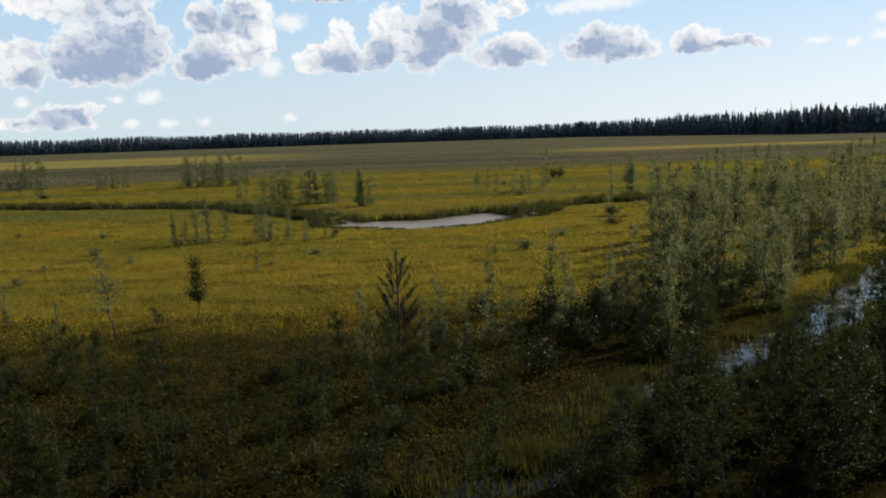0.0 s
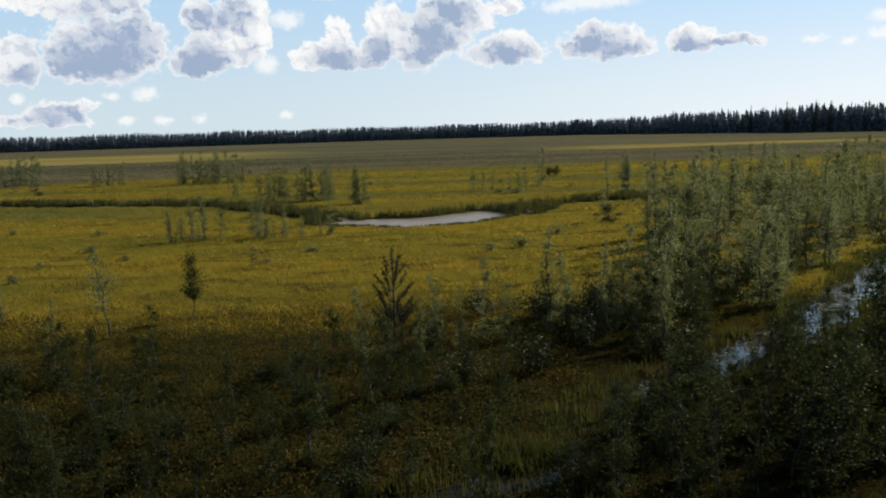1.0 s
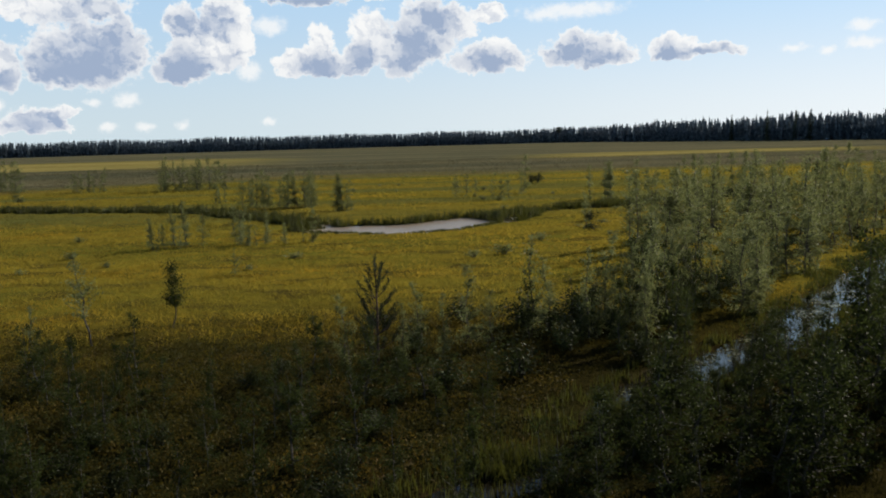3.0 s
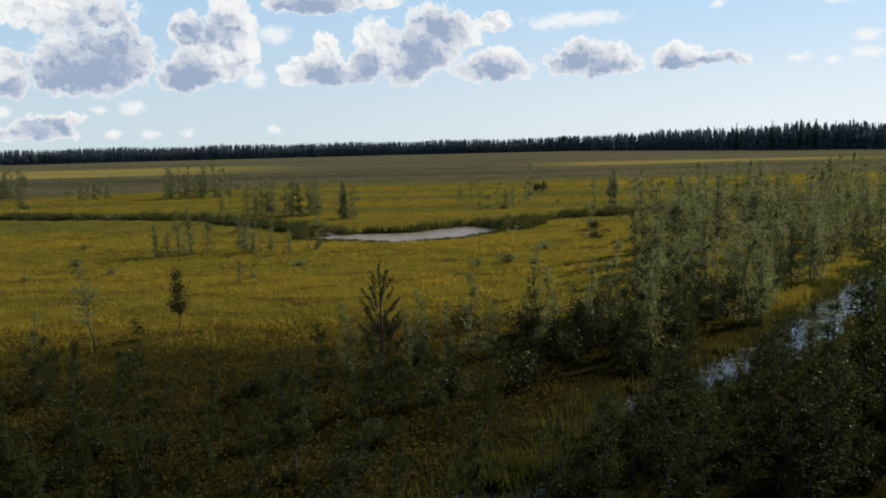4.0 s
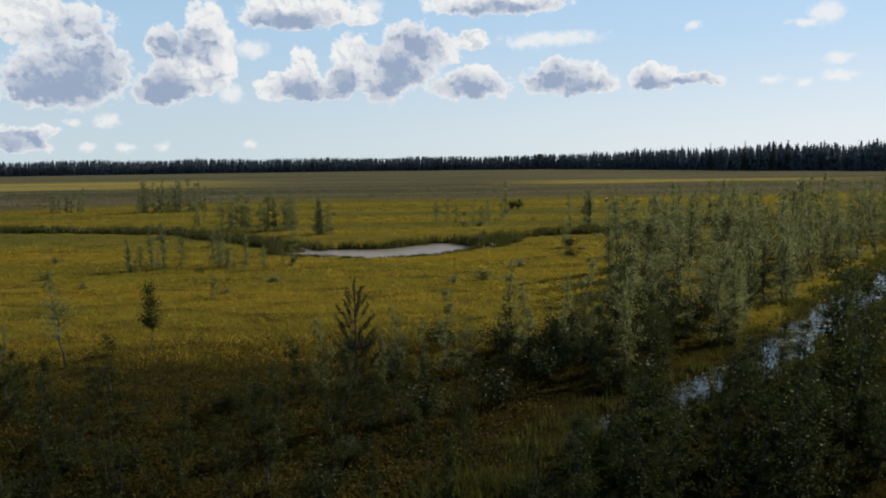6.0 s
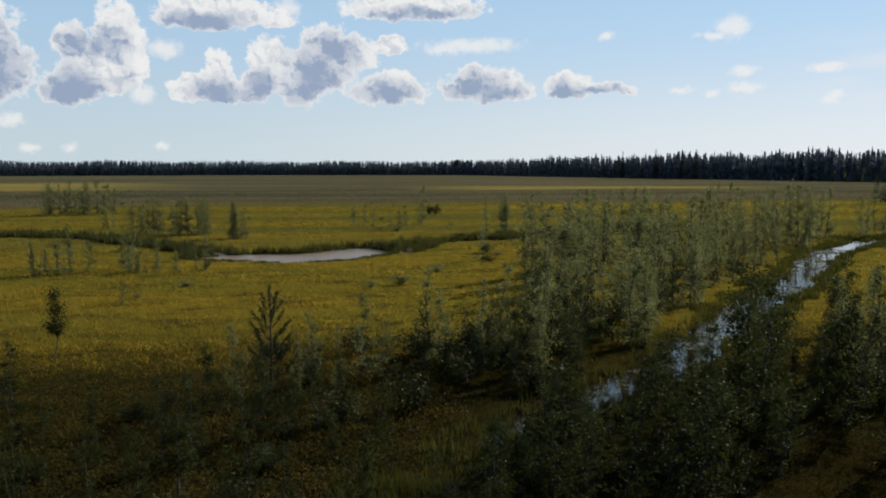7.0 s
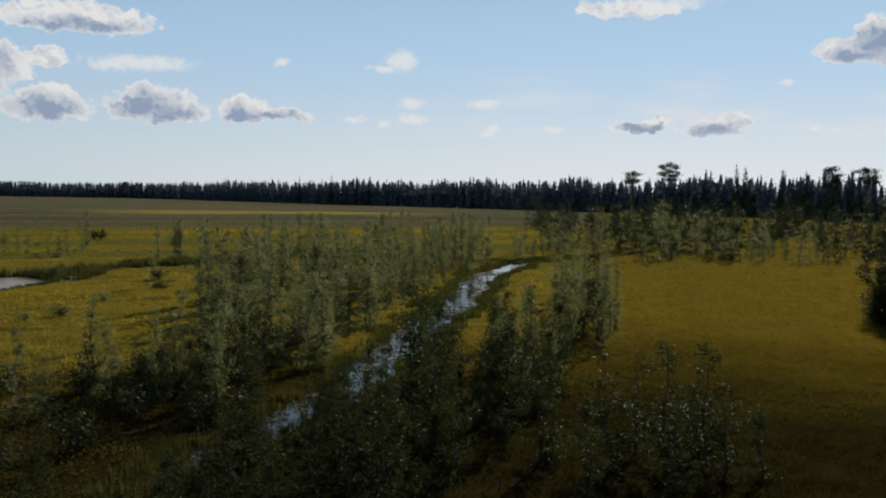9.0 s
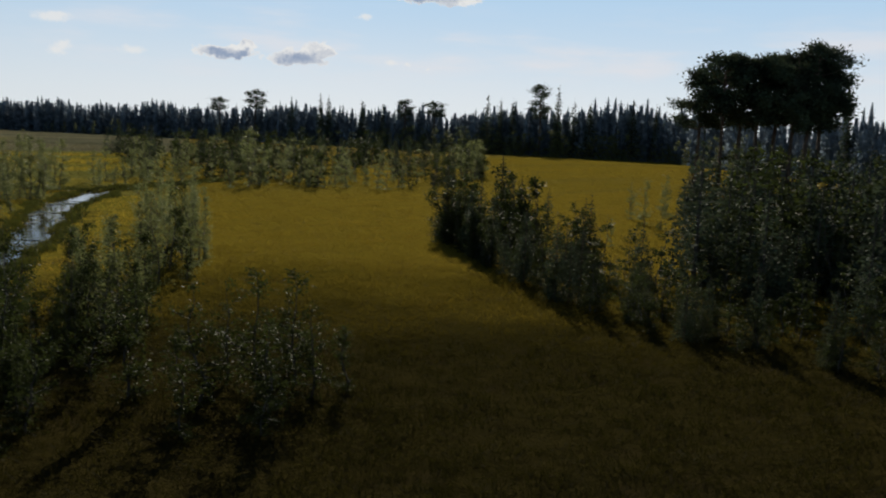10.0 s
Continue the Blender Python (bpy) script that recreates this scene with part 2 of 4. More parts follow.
def bark(name, pale, dark, scale):
    m, n = material(name)
    place = n.add("ShaderNodeTexCoord").outputs["Object"]
    bands = n.smooth(n.noise(n.vec("MULTIPLY", place, (1, 1, 3)), scale, 5.0, 0.7), 0.45, 0.6)
    colour = n.mix(bands, pale, dark)
    bump = n.add("ShaderNodeBump", {"Strength": 0.5, "Distance": 0.01, "Height": bands})
    n.add("ShaderNodeOutputMaterial", {0: n.add("ShaderNodeBsdfPrincipled", {"Base Color": colour, "Roughness": 0.85, "Normal": bump.outputs[0]}).outputs[0]})
    return m


BIRCH_LEAF = leafy("birch_leaf", ((0.060, 0.074, 0.030), (0.240, 0.262, 0.128), (0.150, 0.168, 0.074)), 0.55, 0.42, (0.29, 0.32, 0.10), gloss=0.09)
# dark leaf green; on the near trees it paints in their shade
DARK_SHADED_LEAF = leafy("dark_shaded_leaf", ((0.012, 0.018, 0.006), (0.052, 0.066, 0.021), (0.030, 0.038, 0.012)), 0.55, 0.34, (0.075, 0.10, 0.022), gloss=0.032)
WILLOW_LEAF = leafy("willow_leaf", ((0.03, 0.042, 0.016), (0.042, 0.055, 0.022), (0.025, 0.035, 0.014)), 0.65, 0.25, (0.08, 0.10, 0.02), gloss=0.08)
NEEDLE = leafy("pine_needle", ((0.040, 0.058, 0.034), (0.065, 0.086, 0.050), (0.04, 0.055, 0.04)), 0.8, 0.22, (0.08, 0.10, 0.05), gloss=0.06)
# forest needles made pale and blue: the distance haze is in the colour
HAZED_NEEDLE = leafy("hazed_needle", ((0.145, 0.186, 0.228), (0.158, 0.202, 0.245), (0.15, 0.194, 0.236)), 0.9, 0.5, (0.158, 0.202, 0.245), gloss=0.02)
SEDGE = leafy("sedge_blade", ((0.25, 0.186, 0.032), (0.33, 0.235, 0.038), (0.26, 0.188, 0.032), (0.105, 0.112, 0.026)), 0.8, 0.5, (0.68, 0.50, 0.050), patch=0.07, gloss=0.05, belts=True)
BANK_SEDGE = leafy("bank_sedge_blade", ((0.050, 0.060, 0.012), (0.092, 0.092, 0.017), (0.058, 0.064, 0.013), (0.036, 0.044, 0.010)), 0.7, 0.36, (0.12, 0.125, 0.018), patch=0.2)
HEATH_LEAF = leafy("heath_leaf", ((0.048, 0.046, 0.010), (0.125, 0.076, 0.014), (0.046, 0.042, 0.010), (0.033, 0.037, 0.009)), 0.7, 0.3, (0.16, 0.125, 0.020), patch=0.35, gloss=0.08)
LILY = leafy("lily_pad", ((0.12, 0.13, 0.07), (0.20, 0.20, 0.13), (0.15, 0.15, 0.09)), 0.2, 0.1, (0.2, 0.2, 0.05), gloss=0.9)
BIRCH_BARK = bark("birch_bark", (0.085, 0.078, 0.066), (0.034, 0.029, 0.024), 7.0)
PINE_BARK = bark("pine_bark", (0.09, 0.055, 0.035), (0.04, 0.03, 0.024), 5.0)


def ground_material():
    m, n = material("bog_ground")
    place = n.add("ShaderNodeNewGeometry").outputs["Position"]
    xyz = n.add("ShaderNodeSeparateXYZ", {0: place})
    far = n.vec("LENGTH", n.vec("MULTIPLY", place, (1, 1, 0)))
    flat = n.vec("MULTIPLY", place, (0.45, 1, 1))
    colour = n.mix(n.smooth(n.noise(flat, 0.05, 4.0), 0.38, 0.62), (0.20, 0.16, 0.022), (0.13, 0.125, 0.02))
    colour = n.mix(n.smooth(n.noise(flat, 0.35, 5.0, 0.65), 0.45, 0.7), colour, (0.07, 0.058, 0.016))
    colour = n.mix(n.math("MULTIPLY", n.smooth(n.noise(flat, 1.6, 4.0, 0.7), 0.5, 0.75), 0.6), colour, (0.22, 0.145, 0.022))
    colour = belts_and_near_shade(n, place, colour, far)
    # between the tufts, the ground turns dark brown close to the eye
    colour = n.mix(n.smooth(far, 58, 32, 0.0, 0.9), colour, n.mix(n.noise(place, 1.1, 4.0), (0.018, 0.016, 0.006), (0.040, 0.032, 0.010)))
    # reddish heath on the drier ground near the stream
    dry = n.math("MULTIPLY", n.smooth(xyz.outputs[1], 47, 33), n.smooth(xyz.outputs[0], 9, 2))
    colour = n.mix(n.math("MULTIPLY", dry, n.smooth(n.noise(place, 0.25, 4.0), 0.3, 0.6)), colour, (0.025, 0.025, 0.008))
    wet = n.smooth(xyz.outputs[2], -0.02, -0.16)
    colour = n.mix(wet, colour, (0.03, 0.022, 0.012))
    rough = n.noise(place, 2.2, 6.0, 0.7)
    bump = n.add("ShaderNodeBump", {"Strength": 0.9, "Distance": 0.25, "Height": rough})
    n.add("ShaderNodeOutputMaterial", {0: n.add("ShaderNodeBsdfPrincipled", {"Base Color": colour, "Roughness": 1.0, "Specular IOR Level": 0.0, "Normal": bump.outputs[0]}).outputs[0]})
    return m


def water_material(name, ripple, rough, depth_colour=(0.012, 0.010, 0.006)):
    m, n = material(name)
    place = n.add("ShaderNodeNewGeometry").outputs["Position"]
    waves = n.noise(n.vec("MULTIPLY", place, (1.0, 1.6, 1)), 2.4, 4.0, 0.6)
    bump = n.add("ShaderNodeBump", {"Strength": ripple, "Distance": 0.05, "Height": waves})
    n.add("ShaderNodeOutputMaterial", {0: n.add("ShaderNodeBsdfPrincipled", {"Base Color": (*depth_colour, 1), "Roughness": rough, "IOR": 1.333, "Normal": bump.outputs[0]}).outputs[0]})
    return m


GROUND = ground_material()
STREAM_WATER = water_material("stream_water", 0.07, 0.02)
POND_WATER = water_material("pond_water", 0.5, 0.3, (0.27, 0.22, 0.17))


# ---- mesh helpers ----
def mesh_of(name, verts, faces, mat):
    me = bpy.data.meshes.new(name)
    me.from_pydata(verts, [], faces)
    me.materials.append(mat)
    return me


def mesh_from_arrays(name, verts, corners, mat):
    """A mesh whose faces all have the same number of corners, from numpy arrays."""
    me = bpy.data.meshes.new(name)
    count, sides = corners.shape
    me.vertices.add(len(verts))
    me.vertices.foreach_set("co", verts.astype(np.float32).ravel())
    me.loops.add(count * sides)
    me.loops.foreach_set("vertex_index", corners.astype(np.int32).ravel())
    me.polygons.add(count)
    me.polygons.foreach_set("loop_start", np.arange(0, count * sides, sides, dtype=np.int32))
    me.update(calc_edges=True)
    me.materials.append(mat)
    return me


def tube(verts, faces, line, radii, sides=5, join=None):
    """A tapered limb along a line of points, grown onto the corner `join` of an earlier one."""
    start = len(verts)
    for i, (p, r) in enumerate(zip(line, radii)):
        ahead = (Vector(line[min(i + 1, len(line) - 1)]) - Vector(line[max(i - 1, 0)])).normalized()
        side = ahead.orthogonal().normalized()
        other = ahead.cross(side)
        for k in range(sides):
            a = math.tau * k / sides
            verts.append(Vector(p) + (side * math.cos(a) + other * math.sin(a)) * r)
    for i in range(len(line) - 1):
        for k in range(sides):
            a, b = start + i * sides + k, start + i * sides + (k + 1) % sides
            faces.append((a, b, b + sides, a + sides))
    if join is not None:
        faces.append((join, start, start + 1, start + 2))


def leaves(points, size, rng, droop=0.3, slender=0.55):
    """Diamond leaves at the points, turned every way: arrays of corners and faces."""
    count = len(points)
    along = rng.normal(size=(count, 3))
    along[:, 2] -= droop
    along /= np.linalg.norm(along, axis=1, keepdims=True)
    across = np.cross(along, rng.normal(size=(count, 3)))
    across /= np.linalg.norm(across, axis=1, keepdims=True) + 1e-9
    lengths = size * rng.uniform(0.6, 1.3, (count, 1))
    p = np.asarray(points)
    verts = np.stack([p, p + along * lengths * 0.45 + across * lengths * slender * 0.5, p + along * lengths, p + along * lengths * 0.45 - across * lengths * slender * 0.5], axis=1).reshape(-1, 3)
    return verts, np.arange(count * 4).reshape(-1, 4)


def thing(name, parts, label, category, group=""):
    """An Empty at the base with its parts under it: (name, mesh, label)."""
    root = tagged(new(name), label, category, group)
    root.empty_display_size = 0.2
    for part_name, me, part_label in parts:
        ob = new(part_name, me)
        ob.parent = root
        if part_label:
            tagged(ob, part_label)
    return root


# ---- the lie of the land ----
# the stream's middle line and half width
STREAM = [(-16.0, 8.0, 0.8), (-6.0, 16.5, 0.5), (-1.6, 20.6, 0.3), (0.4, 22.0, 0.2), (2.2, 22.4, 0.0), (3.3, 23.8, 0.1), (3.8, 26.4, 0.3), (6.6, 29.8, 0.85), (11.0, 33.9, 1.0), (15.2, 38.1, 1.15), (18.4, 42.0, 1.35),
          (22.0, 46.7, 1.5), (26.6, 53.4, 1.55), (33.2, 61.0, 1.5), (40.3, 71.0, 1.6), (50.3, 85.2, 1.9), (66.0, 101.5, 1.8), (72.0, 104.5, 1.2), (82.0, 108.5, 0.5), (100.0, 116.0, 0.3)]
# the narrow creek that winds through the pond
CREEK = [(-150.0, 158.0, 1.0), (-95.0, 138.0, 1.0), (-65.0, 130.0, 0.9), (-46.0, 125.0, 0.9), (-30.0, 119.0, 0.9), (-19.0, 106.0, 0.9), (-9.0, 93.0, 1.2), (9.0, 95.0, 1.0),
         (13.0, 106.0, 0.8), (22.0, 111.0, 0.8), (30.0, 117.0, 0.8), (43.0, 122.0, 0.8), (56.0, 116.0, 0.8), (66.0, 103.0, 0.8)]
# the pond: middle, half axes and turn of its lobes
POND = [(-6.6, 90.0, 5.0, 2.6, -14.0), (-1.2, 90.6, 6.2, 4.6, 28.0), (2.6, 93.6, 5.2, 3.8, 60.0), (4.2, 97.2, 3.2, 2.0, 60.0)]
WATER_Z = -0.13


def polyline_depth(line, x, y):
    """Metres inside (plus) or outside (minus) the water's edge of a winding channel; arrays allowed."""
    best = np.full(np.shape(x), -1e6)
    for (ax, ay, ar), (bx, by, br) in zip(line, line[1:]):
        dx, dy = bx - ax, by - ay
        u = np.clip(((x - ax) * dx + (y - ay) * dy) / (dx * dx + dy * dy), 0, 1)
        best = np.maximum(best, ar + (br - ar) * u - np.hypot(x - ax - u * dx, y - ay - u * dy))
    return best


def ripples(x, y):
    return 0.35 * np.sin(0.9 * x + 1.3 * np.sin(0.55 * y)) + 0.3 * np.sin(1.15 * y - 0.8 * x + 2.0)


def water_depth(x, y):
    """Metres inside the edge of the stream, the creek or the pond."""
    x, y = np.asarray(x, float), np.asarray(y, float)
    d = np.maximum(polyline_depth(STREAM, x, y), polyline_depth(CREEK, x, y))
    for cx, cy, a, b, turn in POND:
        c, s = math.cos(radians(turn)), math.sin(radians(turn))
        u, v = ((x - cx) * c + (y - cy) * s) / a, ((y - cy) * c - (x - cx) * s) / b
        d = np.maximum(d, (1 - np.hypot(u, v)) * min(a, b))
    return d + ripples(x, y) * np.clip(1 - np.hypot(x, y) / 400, 0.3, 1)


def height_at(x, y):
    """The height of the ground: a flat mire with low hummocks, cut by the water."""
    x, y = np.asarray(x, float), np.asarray(y, float)
    lumps = 0.05 * np.sin(0.8 * x + np.sin(0.7 * y)) * np.sin(0.9 * y + 1.7 * np.sin(0.3 * x)) + 0.04 * np.sin(2.1 * x + 0.5 * y) * np.sin(1.8 * y - 0.7 * x)
    d = water_depth(x, y)
    return lumps * np.clip(-d / 1.5, 0.1, 1) - 0.55 * np.clip((d + 0.45) / 1.3, 0, 1)


def build_ground():
    """One sheet to the horizon: rings that widen outwards."""
    fine = np.radians(np.arange(-36, 88, 0.25))
    coarse = np.radians(np.arange(88, 324, 3.0))
    turn = np.concatenate([fine, coarse])
    rings = np.concatenate([[0.01, 4, 8, 11], 13 * 1.02 ** np.arange(0, 288)])
    rr, aa = np.meshgrid(rings, turn, indexing="ij")
    x, y = rr * np.sin(aa) + 0.3, rr * np.cos(aa) - 0.4
    z = height_at(x, y)
    n = len(turn)
    i, j = np.meshgrid(np.arange(len(rings) - 1), np.arange(n), indexing="ij")
    a, b = i * n + j, i * n + (j + 1) % n
    quads = np.stack([a, b, b + n, a + n], axis=-1).reshape(-1, 4)
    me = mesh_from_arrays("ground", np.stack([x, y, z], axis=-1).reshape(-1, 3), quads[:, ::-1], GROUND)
    me.polygons.foreach_set("use_smooth", np.ones(len(quads), dtype=bool))
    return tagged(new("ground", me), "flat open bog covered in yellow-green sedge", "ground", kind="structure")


def ribbon(name, line, mat, label):
    """A strip of water along a channel, wider than the channel so that the banks cover its rim."""
    verts, faces = [], []
    for i, (x, y, r) in enumerate(line):
        ax, ay, _ = line[max(i - 1, 0)]
        bx, by, _ = line[min(i + 1, len(line) - 1)]
        side = Vector((by - ay, ax - bx, 0)).normalized() * (r + 0.9)
        verts += [Vector((x, y, WATER_Z)) + side, Vector((x, y, WATER_Z)) - side]
        if i:
            k = 2 * i
            faces.append((k - 2, k, k + 1, k - 1))
    return tagged(new(name, mesh_of(name, verts, faces, mat)), label, "water", kind="structure")


build_ground()
ribbon("stream_water", STREAM, STREAM_WATER, "dark narrow stream mirroring the bright sky")
ribbon("creek_water", CREEK, STREAM_WATER, "thin dark creek winding across the bog")
pond_ring = [(-0.5 + 13.0 * math.cos(k * math.tau / 40), 92.5 + 11.5 * math.sin(k * math.tau / 40), WATER_Z + 0.006) for k in range(40)]
tagged(new("pond_water", mesh_of("pond_water", pond_ring, [tuple(range(40))], POND_WATER)), "shallow pale pond rippled by the wind", "water", kind="structure")


# ---- trees ----
def birch(seed, leaf_count, leaf_size, tall=5.0, width=1.0, bare=0.12, clumpy=0.10, limbs=40, foliage=None):
    """A narrow young birch: tapered trunk with rising limbs, and small leaves gathered along the twigs."""
    rng = np.random.default_rng(seed)
    verts, faces, twigs = [], [], []
    sway = rng.normal(0, 0.12, (7, 2)).cumsum(axis=0)
    sway -= sway[0]
    stem = [Vector((sway[i][0], sway[i][1], tall * i / 6)) for i in range(7)]
    tube(verts, faces, stem, [0.010 * tall * (1 - i / 6.4) ** 1.1 + 0.004 for i in range(7)], 6)

    def on_stem(u):
        k = min(int(u * 6), 5)
        return stem[k].lerp(stem[k + 1], u * 6 - k)
    for _ in range(limbs):
        u = bare + (0.97 - bare) * rng.uniform() ** 1.15
        turn = rng.uniform(0, math.tau)
        reach = width * tall * (0.185 * (1 - u) ** 0.8 + 0.022) * rng.uniform(0.45, 1.35) * (0.75 + 0.25 * min(1, (u - bare) / 0.18))
        root = on_stem(u)
        rise = rng.uniform(0.45, 1.1) if u > 0.3 else rng.uniform(-0.1, 0.45)
        tip = root + Vector((math.cos(turn), math.sin(turn), rise)) * reach
        middle = root.lerp(tip, 0.5) + Vector((math.cos(turn), math.sin(turn), -0.25)) * reach * 0.15
        tube(verts, faces, [root, middle, tip], [0.005 * tall * (1 - u) + 0.004, 0.003 * tall * (1 - u) + 0.003, 0.002], 3, 6 * round(u * 6))
        twigs.append((root, middle, tip, reach))
    weights = np.array([t[3] + 0.12 for t in twigs])
    pick = rng.choice(len(twigs), leaf_count, p=weights / weights.sum())
    s = rng.uniform(0.15, 1.05, leaf_count)
    base = np.array([[*t[0]] for t in twigs])[pick]
    mid = np.array([[*t[1]] for t in twigs])[pick]
    tips = np.array([[*t[2]] for t in twigs])[pick]
    points = (1 - s[:, None]) ** 2 * base + 2 * s[:, None] * (1 - s[:, None]) * mid + s[:, None] ** 2 * tips
    points += rng.normal(0, clumpy * tall / 5, points.shape) * (0.5 + s[:, None])
    if bare < 0.15:
        foot = rng.normal(0, 1, (leaf_count // 12, 3)) * (0.07 * tall, 0.07 * tall, 0.05 * tall)
        foot[:, 2] = np.abs(foot[:, 2])
        points = np.concatenate([points, foot])
    lv, lf = leaves(points, leaf_size, rng, 0.5)
    return mesh_of("trunk", verts, faces, BIRCH_BARK), mesh_from_arrays("crown", lv, lf, foliage or BIRCH_LEAF)


def young_pine(seed, tall=4.3):
    """A young pine: whorls of upswept boughs with bottle-brush needles and a straight leader."""
    rng = np.random.default_rng(seed)
    verts, faces, pts = [], [], []
    tube(verts, faces, [Vector((0, 0, 0)), Vector((0.03, 0, tall * 0.5)), Vector((0, 0.02, tall))], [0.06, 0.04, 0.012], 6)
    for level in range(7):
        z = tall * (0.16 + 0.70 * (level / 6) ** 0.85)
        reach = tall * (0.23 - 0.02 * level) * (1.0 if level < 6 else 0.8)
        for k in range(5 if level < 5 else 4):
            a = math.tau * (k + 0.4 * level) / 5 + rng.uniform(-0.3, 0.3)
            r = reach * rng.uniform(0.7, 1.15)
            root, tip = Vector((0, 0, z - 0.1)), Vector((math.cos(a) * r, math.sin(a) * r, z + r * rng.uniform(0.7, 1.15)))
            bend = root.lerp(tip, 0.6) - Vector((0, 0, 0.22 * r))
            tube(verts, faces, [root, bend, tip], [0.02, 0.014, 0.006], 4, 6 * round(2 * z / tall))
            for u in np.linspace(0.5, 1.06, max(6, int(r * 22))):
                q = root * (1 - u) ** 2 + bend * 2 * u * (1 - u) + tip * u * u
                pts += [(q.x, q.y, q.z)] * 9
    for u in np.linspace(0.84, 1.03, 22):
        pts += [(0, 0.02, tall * u)] * 8
    lv, lf = leaves(np.array(pts), 0.125, rng, -0.5, 0.16)
    return mesh_of("trunk", verts, faces, PINE_BARK), mesh_from_arrays("crown", lv, lf, NEEDLE)


def spruce(seed, tall=16.0, leaf=0.55, count=900, spread=0.15):
    """A spruce: a straight stem and drooping whorls that shorten towards a pointed top."""
    rng = np.random.default_rng(seed)
    verts, faces = [], []
    tube(verts, faces, [Vector((0, 0, 0)), Vector((0, 0, tall * 0.6)), Vector((0, 0, tall))], [0.012 * tall, 0.007 * tall, 0.02], 6)
    u = 1 - np.sqrt(rng.uniform(0, 1, count)) * 0.93
    whorl = np.round(u * 22) / 22 + rng.normal(0, 0.006, count)
    reach = spread * tall * np.clip(1 - whorl, 0, 1) ** 0.8 * rng.uniform(0.25, 1.1, count) + 0.05
    a = rng.uniform(0, math.tau, count)
    points = np.stack([np.cos(a) * reach, np.sin(a) * reach, whorl * tall - reach * 0.35], axis=1)
    lv, lf = leaves(points, leaf, rng, 0.35, 0.5)
    return mesh_of("trunk", verts, faces, PINE_BARK), mesh_from_arrays("crown", lv, lf, NEEDLE)


def old_pine(seed, tall=18.0, clear=0.5, spread=0.2, count=2600, leaf=0.5):
    """A grown pine: a long bare stem, and a rounded crown of needle clumps on crooked boughs."""
    rng = np.random.default_rng(seed)
    verts, faces, pts = [], [], []
    top = Vector((rng.normal(0, 0.4), rng.normal(0, 0.4), tall))
    tube(verts, faces, [Vector((0, 0, 0)), Vector((0.1, 0, tall * 0.4)), top.lerp(Vector((0, 0, tall * 0.7)), 0.5), top], [0.017 * tall, 0.013 * tall, 0.008 * tall, 0.05], 7)
    for k in range(34):
        u = rng.uniform(clear, 0.98)
        a = rng.uniform(0, math.tau)
        swell = math.sin(math.pi * min(1, 0.22 + 0.72 * (u - clear) / (1 - clear))) ** 0.7
        r = spread * tall * swell * rng.uniform(0.55, 1.1)
        root = Vector((0, 0, u * tall)).lerp(Vector((top.x, top.y, u * tall)), u)
        tip = root + Vector((math.cos(a) * r, math.sin(a) * r, r * rng.uniform(0.0, 0.5)))
        tube(verts, faces, [root, root.lerp(tip, 0.5) + Vector((0, 0, -0.1 * r)), tip], [0.07, 0.05, 0.02], 4, 14 if u < 0.8 else 21)
        for _ in range(5):
            c = root.lerp(tip, rng.uniform(0.5, 1.05))
            pts.append(np.array([*c]) + rng.normal(0, 1, (count // 170, 3)) * np.array([0.55, 0.55, 0.28]) * tall / 18)
    lv, lf = leaves(np.concatenate(pts), leaf, rng, -0.1, 0.45)
    return mesh_of("trunk", verts, faces, PINE_BARK), mesh_from_arrays("crown", lv, lf, NEEDLE)


def bush(seed, count=900, leaf=0.105, tall=1.3, wide=0.9):
    """A willow bush: many stems from one foot and an uneven leafy mound."""
    rng = np.random.default_rng(seed)
    verts, faces, pts = [], [], []
    for _ in range(16):
        a, lean = rng.uniform(0, math.tau), rng.uniform(0.1, 1.0)
        tip = Vector((math.cos(a) * wide * lean, math.sin(a) * wide * lean, tall * rng.uniform(0.6, 1.0) * (1.1 - 0.4 * lean)))
        bend = Vector((tip.x * 0.35, tip.y * 0.35, tip.z * 0.6))
        tube(verts, faces, [Vector((0, 0, 0)), bend, tip], [0.02, 0.013, 0.005], 4, 0 if verts else None)
        u = rng.uniform(0.25, 1.05, (count // 16, 1))
        pts.append((2 * u * (1 - u)) * np.array([*bend]) + u * u * np.array([*tip]) + rng.normal(0, 0.16 * wide, (count // 16, 3)))
    points = np.concatenate(pts)
    points[:, 2] = np.abs(points[:, 2])
    lv, lf = leaves(points, leaf, rng, 0.0)
    return mesh_of("trunk", verts, faces, BIRCH_BARK), mesh_from_arrays("crown", lv, lf, WILLOW_LEAF)


